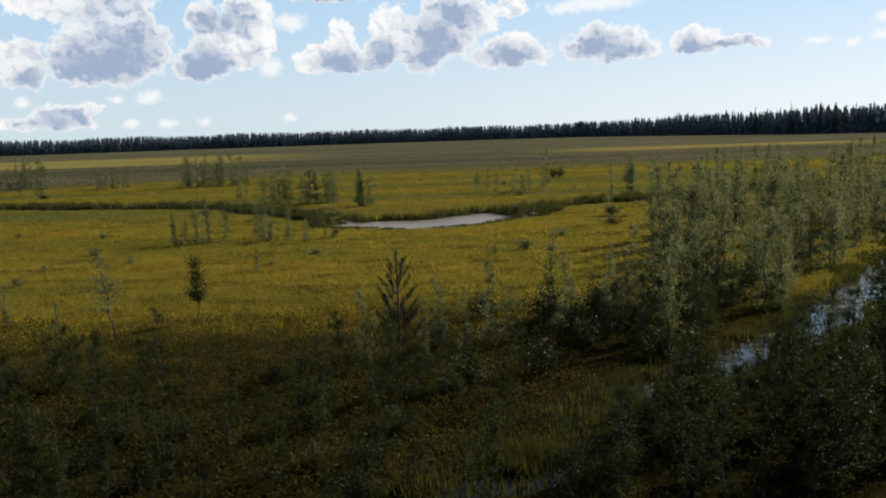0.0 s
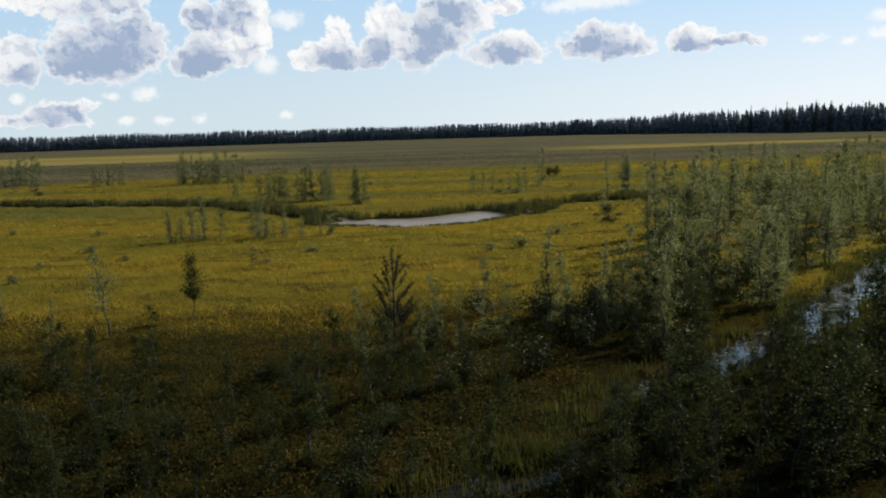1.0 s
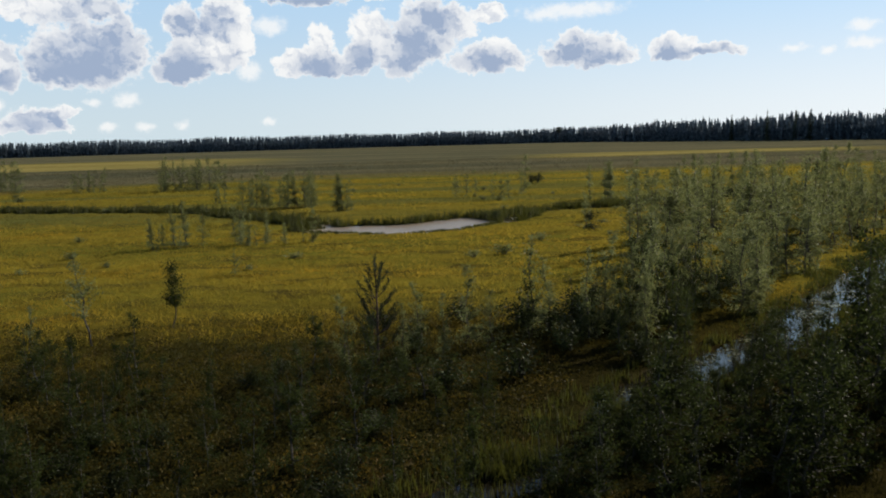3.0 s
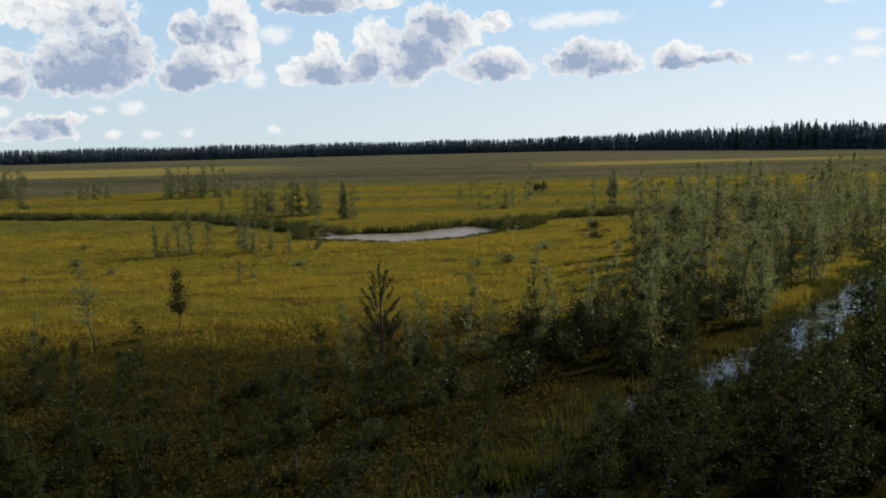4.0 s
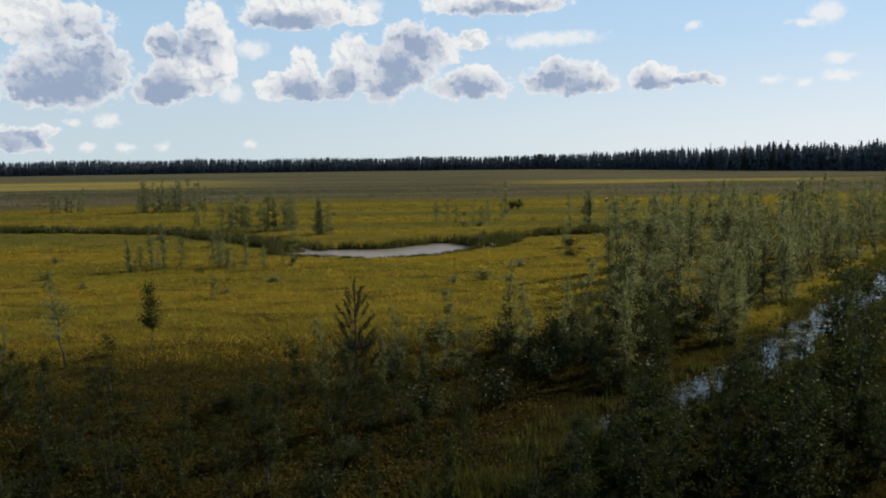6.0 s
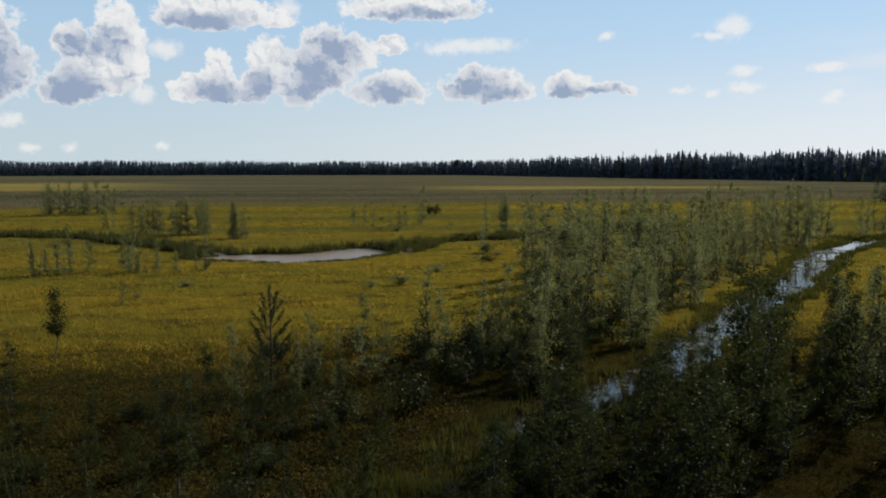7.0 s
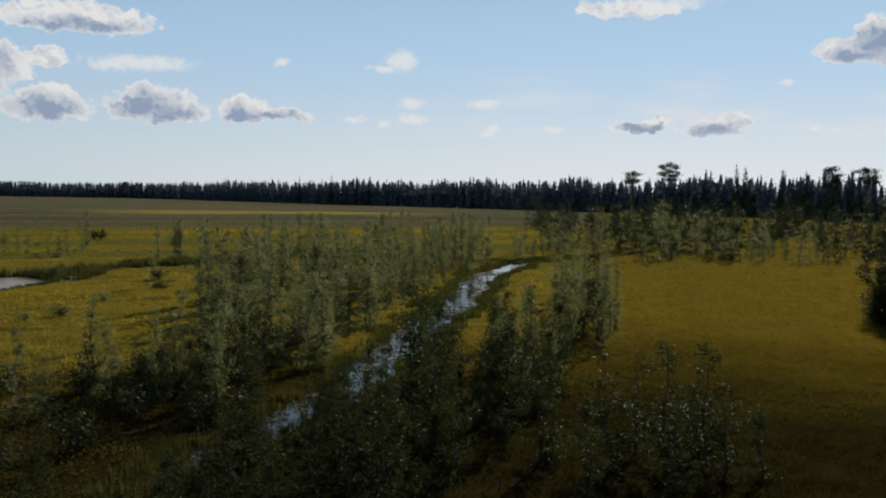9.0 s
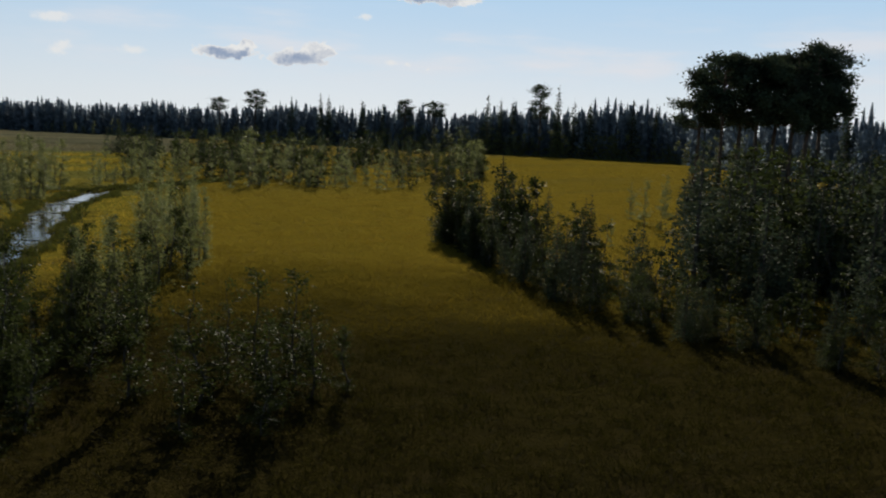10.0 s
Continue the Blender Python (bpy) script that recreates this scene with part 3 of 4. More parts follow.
NAMES = {"broadleaf": "young_alder", "birch_near": "birch", "birch_mid": "birch", "birch_sparse": "birch", "birch_lone": "birch", "bush": "willow_bush", "young_pine": "young_pine", "small_spruce": "small_spruce",
         "spruce": "spruce", "pine": "pine", "pine_dense": "pine"}
LOOKS = {"birch": "tree", "young_alder": "tree", "willow_bush": "bush", "young_pine": "tree", "small_spruce": "tree", "spruce": "tree", "pine": "tree"}
KINDS = {
    # birch shapes in the shade-darkened leaf, species left open
    "broadleaf": [birch(110 + k, 1450, 0.125, 5.0, 0.8 + 0.1 * k, 0.02 + 0.02 * k, 0.095, 30, DARK_SHADED_LEAF) for k in range(7)],
    "birch_near": [birch(10 + k, 1900, 0.115, 5.0, 0.7 + 0.09 * k, 0.02 + 0.02 * k, 0.085) for k in range(7)],
    "birch_mid": [birch(30 + k, 1300, 0.128, 5.0, 0.68 + 0.09 * k, 0.02 + 0.02 * k, 0.10, 26) for k in range(7)],
    "birch_far": [birch(40 + k, 540, 0.175, 5.0, 0.66 + 0.1 * k, 0.0, 0.085, 12) for k in range(7)],
    "birch_sparse": [birch(50 + k, 750, 0.10, 4.0, 0.8 + 0.2 * k, 0.3, 0.08) for k in range(3)],
    "birch_lone": [birch(57, 2800, 0.10, 4.0, 1.25, 0.32, 0.16, 60, DARK_SHADED_LEAF)],
    "bush": [bush(60 + k) for k in range(4)],
    "young_pine": [young_pine(70 + k) for k in range(2)],
    "spruce_far": [spruce(85 + k, 5.0, 0.20, 700, 0.2) for k in range(3)],
    "shrub": [bush(65 + k, 240, 0.2) for k in range(3)],
    "small_spruce": [spruce(80 + k, 5.0, 0.16, 1500, 0.20) for k in range(3)],
    "spruce": [spruce(90 + k, 16.0, 0.6, 900, 0.12 + 0.02 * k) for k in range(4)],
    "pine_dense": [old_pine(120 + k, 18.0, 0.55 + 0.03 * k, 0.18 + 0.015 * k, 9000, 0.40) for k in range(3)],
    "pine": [old_pine(100 + k, 18.0, 0.5 + 0.06 * k, 0.17 + 0.02 * k) for k in range(4)],
}
TALL = {"birch_near": 5.0, "broadleaf": 5.0, "birch_mid": 5.0, "birch_far": 5.0, "birch_lone": 4.0, "birch_sparse": 4.0, "bush": 1.3, "shrub": 1.3, "young_pine": 4.3, "spruce_far": 5.0, "small_spruce": 5.0, "spruce": 16.0, "pine": 18.0, "pine_dense": 18.0}
FIRST = {}
dice = random.Random(7)


# openings in the bank thicket: bearing, distance of the water that shows through, half width of the opening in degrees
GAPS = [(8.6, 27.5, 1.4), (12.4, 31.5, 1.4), (18.6, 36.5, 1.0), (23.6, 52.0, 1.6), (29.8, 80.0, 1.6), (33.0, 120.0, 1.2)]


def room_for(x, y, tall):
    """The height that a plant keeps where it grows before an opening: low enough to leave the water open to the eye."""
    a, d = math.degrees(math.atan2(x, y)), math.hypot(x, y)
    for ga, gd, half in GAPS:
        if abs(a - ga) < half + 25.0 / d and d < gd + 1:
            tall = min(tall, EYE * (1 - d / gd) + 0.1)
    return tall


def dry(x, y, margin=0.3):
    return float(water_depth(x, y)) < -margin


def plant(kind, x, y, tall, label, group, lean=0.0, lean_to=0.0, wide=1.0, variant=None):
    """One tree or bush with its foot on the ground, kept low, or left out, before an opening."""
    tall = room_for(x, y, tall)
    if tall < 0.7:
        return None
    v = dice.randrange(len(KINDS[kind])) if variant is None else variant
    low, crown = KINDS[kind][v]
    name = NAMES[kind]
    if (kind, v) not in FIRST:
        FIRST[kind, v] = thing(name, [("trunk", low, ""), ("crown", crown, "")], label, LOOKS[name], group)
        ob = FIRST[kind, v]
    else:
        ob = copy_thing(FIRST[kind, v], Matrix())
    s = tall / TALL[kind]
    spin = Matrix.Rotation(dice.uniform(0, math.tau), 4, "Z")
    tip = Matrix.Rotation(radians(lean), 4, Vector((math.sin(radians(lean_to)), -math.cos(radians(lean_to)), 0))) if lean else Matrix()
    ob.matrix_basis = Matrix.Translation((x, y, float(height_at(x, y)) - 0.03)) @ tip @ spin @ Matrix.Diagonal((s * wide, s * wide, s, 1))
    return tagged(ob, label, LOOKS[name], group)


def joined(name, trees, label, foliage=None):
    """Far trees that nobody could count, in one mesh: kind, x, y, height, width."""
    wood_v, wood_f, leaf_v, leaf_f, at, leaf_at = [], [], [], [], 0, 0
    for kind, x, y, tall, wide in trees:
        if room_for(x, y, tall) < tall:
            continue
        low, crown = KINDS[kind][dice.randrange(len(KINDS[kind]))]
        s, a = tall / TALL[kind], dice.uniform(0, math.tau)
        turn = np.array([[math.cos(a), math.sin(a), 0], [-math.sin(a), math.cos(a), 0], [0, 0, 1]]) * np.array([s * wide, s * wide, s])
        for me, vs, fs in ((low, wood_v, wood_f), (crown, leaf_v, leaf_f)):
            co = np.empty(len(me.vertices) * 3, dtype=np.float32)
            me.vertices.foreach_get("co", co)
            ids = np.empty(len(me.loops), dtype=np.int32)
            me.loops.foreach_get("vertex_index", ids)
            start = sum(len(v) for v in vs[-1:]) and fs[-1][1] or 0
            vs.append(co.reshape(-1, 3) @ turn + (x, y, float(height_at(x, y)) - 0.03))
            fs.append((ids.reshape(-1, 4) + start, start + len(vs[-1])))
    base = sum(len(v) for v in wood_v)
    quads = np.concatenate([f for f, _ in wood_f] + [f + base for f, _ in leaf_f])
    me = mesh_from_arrays(name, np.concatenate(wood_v + leaf_v), quads, BIRCH_BARK)
    me.materials.append(foliage or BIRCH_LEAF)
    me.polygons.foreach_set("material_index", np.repeat([0, 1], [sum(len(f) for f, _ in wood_f), sum(len(f) for f, _ in leaf_f)]).astype(np.int32))
    return tagged(new(name, me), label, "trees", kind="stuff")


# single trees on the open bog
plant("birch_lone", -12.6, 43.8, 3.3, "small round-headed birch standing alone in yellow sedge", "birches on the open bog")
plant("birch_sparse", -15.2, 40.1, 4.3, "thin leaning birch with few leaves on the bog", "birches on the open bog", -13, 180, 1.1)
plant("birch_sparse", -17.5, 39.4, 2.2, "spindly birch sapling in the sedge", "birches on the open bog")
plant("birch_near", -22.1, 44.1, 2.3, "small leafy birch in the sedge", "birches on the open bog")
plant("young_pine", -2.0, 34.9, 4.3, "young dark pine with upswept boughs among birches", "young pines", variant=0)
for x, y, h in ((1.6, 38.4, 3.5), (4.6, 39.1, 4.7), (7.1, 38.7, 4.2), (-0.6, 39.8, 2.6), (2.8, 37.2, 2.6), (5.8, 41.0, 3.6), (8.6, 41.5, 4.4), (-3.4, 35.4, 2.9), (-1.0, 35.6, 2.5), (0.6, 36.2, 2.7)):
    plant("birch_near", x, y, h, "slim young birch with dark green leaves near the stream", "young birches by the stream")
for x, y, h in ((15.3, 84.6, 3.6), (-10.3, 114.3, 4.9), (-17.5, 122.0, 5.2), (-16.0, 121.0, 5.0), (-18.8, 123.0, 4.6), (-15.0, 122.5, 4.4), (-22.5, 124.0, 5.2), (-24.0, 125.0, 4.0), (-21.3, 123.0, 4.6),
                (-9.3, 115.0, 4.0), (-13.0, 60.8, 1.9), (6.1, 133.7, 3.6), (7.6, 133.0, 3.2), (4.8, 134.5, 3.6), (10.8, 125.4, 3.4), (12.0, 126.0, 3.8), (14.8, 136.0, 4.2), (9.8, 127.0, 2.8),
                (30.5, 152.0, 4.2), (15.5, 140.0, 6.0)):
    plant("birch_mid", x, y, h, "slender birch standing on the open bog", "birches on the open bog", wide=1.05)
for cx, cy, spread, count, low, high in ((-44.8, 175.2, 7.0, 14, 4.6, 6.8), (-66.6, 177.5, 3.5, 6, 3.2, 4.8), (-87.0, 188.0, 6.0, 9, 4.5, 7.0), (-20.0, 79.0, 4.5, 13, 1.8, 4.2), (-13.5, 80.0, 3.5, 8, 1.5, 3.2),
                                         (-17.0, 122.0, 3.0, 6, 4.0, 5.4), (-23.0, 124.5, 2.5, 5, 3.6, 5.2), (-10.0, 114.5, 1.6, 3, 3.6, 5.0),
                                         (37.5, 118.5, 4.0, 6, 4.5, 6.6), (26.0, 119.0, 4.0, 6, 4.0, 5.8), (-30.0, 135.0, 3.0, 3, 1.8, 3.2)):
    for _ in range(round(1.3 * count)):
        plant("birch_mid", cx + dice.uniform(-spread, spread), cy + dice.uniform(-spread, spread) * 0.7, dice.uniform(low, high), "young birch in a loose clump on the open bog", "birches on the open bog", wide=dice.uniform(0.85, 1.2))
for x, y, h, wd in ((21.2, 166.0, 2.0, 1.0), (20.0, 166.5, 1.6, 1.2), (7.9, 96.4, 1.2, 1.3), (8.9, 95.6, 1.0, 1.4), (38.0, 115.5, 2.0, 1.6), (43.0, 117.0, 1.9, 1.6), (17.0, 92.0, 1.2, 1.6), (26.0, 96.0, 1.6, 1.3), (30.0, 146.0, 1.4, 1.4),
                    (24.0, 84.0, 1.6, 1.2), (15.8, 83.5, 0.8, 1.6)):
    plant("bush", x, y, h, "low dark willow bush in the sedge", "willow bushes", wide=wd)


# low shrubs dotted over the open bog
shrubs = []
for _ in range(120):
    a, d = radians(dice.uniform(-30, 24)), dice.uniform(58, 230)
    x, y = d * math.sin(a), d * math.cos(a)
    if dry(x, y, 0.5) and dice.random() < 0.75:
        shrubs.append(("shrub", x, y, dice.uniform(0.35, 0.9), dice.uniform(1.2, 2.6)))
joined("bog_shrubs", shrubs, "low green shrubs dotted over the sedge")
# young trees and saplings along the near left bank
for k in range(40):
    y = dice.uniform(33, 50)
    i = next(k for k in range(len(STREAM) - 1) if STREAM[k + 1][1] >= y)
    u = (y - STREAM[i][1]) / (STREAM[i + 1][1] - STREAM[i][1])
    x = STREAM[i][0] + (STREAM[i + 1][0] - STREAM[i][0]) * u - STREAM[i][2] - 1.4 - 8.5 * dice.random()
    if dry(x, y, 0.7) and math.degrees(math.atan2(x, y)) > 9.5:
        plant("broadleaf" if k % 3 == 0 else "birch_near", x, y, dice.uniform(2.4, 4.8), "slim leafy young tree on the near stream bank", "young alders by the stream", wide=0.9)
# birches crowding the left bank, from the bend by the pine to the far reach
far_bank = []
for _ in range(150):
    y = dice.uniform(41, 114)
    i = next(k for k in range(len(STREAM) - 1) if STREAM[k + 1][1] >= y)
    u = (y - STREAM[i][1]) / (STREAM[i + 1][1] - STREAM[i][1])
    sx, half = STREAM[i][0] + (STREAM[i + 1][0] - STREAM[i][0]) * u, STREAM[i][2]
    x = sx - (half + dice.uniform(1.0, 9.0 + 0.13 * y)) * 1.25
    if dry(x, y) and math.degrees(math.atan2(x, y)) > 12.2 + dice.uniform(0, 2.2):
        away = math.hypot(x, y)
        h = dice.uniform(3.4, 5.6) if y < 55 else dice.uniform(3.8, 7.0)
        if away > 60:
            far_bank.append(("birch_mid", x, y, h, 1.1))
        else:
            plant("birch_near" if away < 62 else "birch_mid", x, y, h, "young birch in the thicket along the stream bank", "young birches by the stream")
joined("birch_thicket", far_bank, "thicket of young birches along the far stream bank")
for _ in range(14):
    y = dice.uniform(40, 80)
    i = next(k for k in range(len(STREAM) - 1) if STREAM[k + 1][1] >= y)
    x = STREAM[i][0] - dice.uniform(3.5, 12)
    if dry(x, y, 0.8):
        plant("bush", x, y, dice.uniform(0.9, 1.7), "low dark willow bush under the birches", "willow bushes", wide=1.3)
# thicket on the near right bank: low close to the water, a few taller
for _ in range(100):
    y = dice.uniform(18.5, 34)
    i = next(k for k in range(len(STREAM) - 1) if STREAM[k + 1][1] >= y)
    u = (y - STREAM[i][1]) / (STREAM[i + 1][1] - STREAM[i][1])
    x = STREAM[i][0] + (STREAM[i + 1][0] - STREAM[i][0]) * u + STREAM[i][2] + 0.8 + 9.5 * dice.random() ** 1.2
    if dry(x, y, 0.4) and math.hypot(x, y) > 20.5:
        plant("broadleaf", x, y, dice.uniform(2.0, 3.6) * (1.0 if y < 26 else 0.62), "low leafy broadleaf beside the stream", "young alders by the stream", wide=1.2)
for _ in range(24):
    y = dice.uniform(23.5, 37.5)
    i = next(k for k in range(len(STREAM) - 1) if STREAM[k + 1][1] >= y)
    u = (y - STREAM[i][1]) / (STREAM[i + 1][1] - STREAM[i][1])
    x = STREAM[i][0] + (STREAM[i + 1][0] - STREAM[i][0]) * u + STREAM[i][2] + 0.9 + 2.2 * dice.random()
    if dry(x, y, 0.3) and not (29.3 < y < 30.6 or 33.2 < y < 34.6):
        plant("broadleaf", x, y, dice.uniform(1.8, 3.4), "dark leafy broadleaf leaning over the stream", "young alders by the stream", wide=1.3)
for x, y, h in ((15.8, 31.2, 5.5), (16.6, 31.8, 4.6), (14.2, 27.2, 5.2), (15.0, 28.4, 5.6), (14.6, 29.6, 4.6), (21.6, 34.2, 4.8), (22.8, 33.6, 5.0), (23.8, 33.0, 4.4), (22.2, 35.8, 4.6), (12.6, 31.0, 3.0), (9.2, 27.4, 3.2), (12.6, 27.6, 4.0), (18.6, 30.6, 3.6), (10.6, 25.2, 3.8), (21.0, 34.5, 4.4), (17.6, 27.6, 3.8), (14.3, 25.5, 3.6)):
    plant("broadleaf", x, y, h, "tall narrow broadleaf beside the stream", "young alders by the stream")
# the row between the stream and the sedge meadow
for k in range(40):
    d = 38 + 50 * (k / 39) ** 1.3
    a = radians(dice.uniform(31.4, 35.4) if d < 50 else dice.uniform(35.6, 39.2))
    x, y = d * math.sin(a), d * math.cos(a)
    if dry(x, y, 1.0):
        plant("broadleaf" if k % 3 == 0 and d < 62 else "birch_near" if d < 62 else "birch_mid", x, y, dice.uniform(3.2, 5.4), "slim leafy tree in the row between stream and meadow", "trees along the meadow", wide=dice.uniform(0.75, 1.0))
for x, y, h in ((18.4, 22.8, 4.0), (20.2, 22.0, 4.4), (22.2, 22.3, 4.2), (19.2, 20.4, 3.4), (21.3, 20.6, 3.2), (17.0, 24.6, 4.2), (23.3, 23.6, 3.0), (16.0, 20.6, 3.2), (17.6, 19.0, 2.8), (22.6, 20.2, 2.6), (20.6, 24.0, 3.6)):
    plant("broadleaf", x, y, h, "dark leafy broadleaf at the edge of the meadow", "trees along the meadow", wide=1.25)
# saplings and bushes on the heath
for _ in range(120):
    x, y = dice.uniform(-19, 2.5), 20.5 + 14.0 * dice.random() ** 1.8
    if dry(x, y, 0.8):
        if dice.random() < 0.82:
            plant("broadleaf", x, y, dice.uniform(1.3, 3.0), "broadleaf sapling among reddish heath", "saplings on the heath", wide=dice.uniform(0.8, 1.25))
        else:
            plant("bush", x, y, dice.uniform(0.6, 1.1), "dark bush among reddish heath", "willow bushes", wide=1.2)
for _ in range(24):
    x, y = dice.uniform(-4, 11), dice.uniform(26, 43)
    if dry(x, y, 1.0) and x < 0.95 * (y - 22) - 1.0:
        if dice.random() < 0.45:
            plant("broadleaf", x, y, dice.uniform(1.6, 3.2), "broadleaf sapling on the shady stream bank", "young alders by the stream", wide=1.25)
        else:
            plant("bush", x, y, dice.uniform(0.8, 1.6), "dark bush on the shady stream bank", "willow bushes", wide=1.4)
# slim trees before the glade
for x, y, h in ((92.0, 39.5, 5.0), (97.0, 43.5, 4.4), (88.0, 36.0, 4.6), (104.0, 42.0, 5.4), (70.0, 33.0, 2.6)):
    plant("birch_mid", x, y, h, "slim birch at the edge of the glade", "trees along the meadow")
for x, y, h in ((19.6, 36.8, 4.6), (20.4, 37.8, 4.2), (19.0, 35.8, 3.8), (21.2, 39.0, 3.4), (27.0, 44.0, 4.6), (28.2, 45.6, 5.0)):
    plant("broadleaf", x, y, h, "dark leafy broadleaf standing before the stream", "young alders by the stream", wide=1.2)
# clumps at the right edge of the meadow
thick = []
EDGE = [(62.0, 45.5), (50.0, 31.5), (42.0, 21.5), (40.0, 17.4), (38.6, 11.6), (38.0, 3.0)]
for k in range(230):
    u = dice.random() ** 1.3 * (len(EDGE) - 1)
    i = int(u)
    back = 20.0 * dice.random() ** 1.6
    x = EDGE[i][0] + (EDGE[i + 1][0] - EDGE[i][0]) * (u - i) + 0.95 * back * (0.25 if u < 1.2 else 1.0)
    y = EDGE[i][1] + (EDGE[i + 1][1] - EDGE[i][1]) * (u - i) - 0.25 * back
    kind = "small_spruce" if dice.random() < 0.22 else "broadleaf"
    tall = dice.uniform(1.5, 2.9) * (1.35 if u < 2.2 else 1.0) + 0.06 * back + (0.9 if kind == "small_spruce" else 0.0) + (1.8 if u < 0.5 else 0.0)
    if back > 3.5 and kind == "broadleaf":
        thick.append(("birch_far", x, y, tall, 1.35))
        continue
    plant(kind, x, y, tall, "dark young %s in the thicket beside the meadow" % ("spruce" if kind == "small_spruce" else "broadleaf"), "thicket by the meadow", wide=1.35 if kind == "broadleaf" else 1.0)
for _ in range(70):
    thick.append(("birch_far", dice.uniform(56, 84), dice.uniform(-2, 24), dice.uniform(4.0, 7.2), 1.2))
far_wood = thick
for _ in range(130):
    a, d = radians(dice.uniform(69.5, 92)), dice.uniform(58, 130)
    far_wood.append(("birch_far", d * math.sin(a), d * math.cos(a), dice.uniform(6.0, 9.5), 1.2))
joined("young_wood", far_wood, "dark young wood behind the meadow", DARK_SHADED_LEAF)
dark_wood = []
for _ in range(120):
    a, d = radians(dice.uniform(69.0, 92)), dice.uniform(52, 128)
    dark_wood.append(("spruce_far", d * math.sin(a), d * math.cos(a), dice.uniform(5.0, 10.0), 1.25))
joined("spruce_thicket", dark_wood, "dark young spruces behind the meadow", NEEDLE)
def forest_distance(a):
    """How far the forest's edge is, by azimuth in degrees; the close, unseen part behind the eye is added to block sky
    light.
    """
    marks = ((-180, 34), (-110, 60), (-60, 500), (-38, 900), (-30, 930), (9, 930), (16, 780), (21, 690), (28, 630), (36, 570), (46, 500), (55, 460), (60, 450), (68, 430), (73, 320), (80, 250), (95, 120), (120, 45), (180, 34))
    for (a0, d0), (a1, d1) in zip(marks, marks[1:]):
        if a0 <= a <= a1:
            return d0 + (d1 - d0) * (a - a0) / (a1 - a0)


def forest_top(a):
    """How high the forest's tops stand over the eye, in degrees, by azimuth."""
    return float(np.interp(a, (-40, 8, 14, 21, 28, 36, 46, 56, 62, 67, 72, 80, 90), (0.36, 0.38, 0.55, 0.74, 0.88, 1.05, 1.25, 1.50, 1.95, 2.15, 1.9, 1.9, 3.0)))


# the belt of birches beyond the meadow
belt, alder_belt = [], []
for k in range(130):
    ca, cd = dice.uniform(30, 66), 138 + 150 * dice.random() ** 0.9
    high = dice.uniform(4.2, 8.6)
    for _ in range(dice.randrange(3, 12)):
        a, d = radians(ca + dice.gauss(0, 1.0)), cd + dice.gauss(0, 6)
        x, y = d * math.sin(a), d * math.cos(a)
        glade = 56.5 < math.degrees(a) < 70 or 29.5 < math.degrees(a) < 34.5
        if d > 138 and dry(x, y) and not glade:
            (alder_belt if k % 3 else belt).append(("birch_far", x, y, high * dice.uniform(0.55, 1.15), 1.2))
joined("alder_belt", alder_belt, "dark broadleaf trees scattered before the forest", DARK_SHADED_LEAF)
for _ in range(130):
    a = dice.uniform(30, 70)
    d = forest_distance(a) - dice.uniform(4, 24)
    belt.append(("birch_far", d * math.sin(radians(a)), d * math.cos(radians(a)), dice.uniform(4.0, 9.5), 1.5))
for _ in range(110):
    a = dice.uniform(48, 73)
    d = forest_distance(a) - dice.uniform(3, 14)
    belt.append(("birch_far", d * math.sin(radians(a)), d * math.cos(radians(a)), dice.uniform(7.0, 14.0), 1.5))
joined("birch_belt", belt, "loose belt of birches before the forest")
dark_belt = []
for _ in range(110):
    a, d = radians(dice.uniform(33, 66)), dice.uniform(165, 290)
    x, y = d * math.sin(a), d * math.cos(a)
    if dry(x, y) and not 57 < math.degrees(a) < 70:
        dark_belt.append(("spruce_far", x, y, dice.uniform(4.0, 9.5), 0.9))
joined("spruce_belt", dark_belt, "small spruces scattered before the forest", NEEDLE)
meadow_edge = []
for _ in range(70):
    x, y = dice.uniform(62, 135), dice.uniform(98, 128)
    if dry(x, y) and math.degrees(math.atan2(x, y)) > 33:
        meadow_edge.append(("birch_far", x, y, 1.8 + 4.6 * dice.random() ** 1.3, 1.2))
joined("meadow_birches", meadow_edge, "young birches at the far side of the meadow")
for x, y in ((70, 121), (66, 122), (62, 123), (58, 121), (55, 119), (75, 130), (52, 114), (60, 128)):
    plant("birch_mid", x, y, dice.uniform(5.0, 7.0), "birch at the bend of the stream", "young birches by the stream")


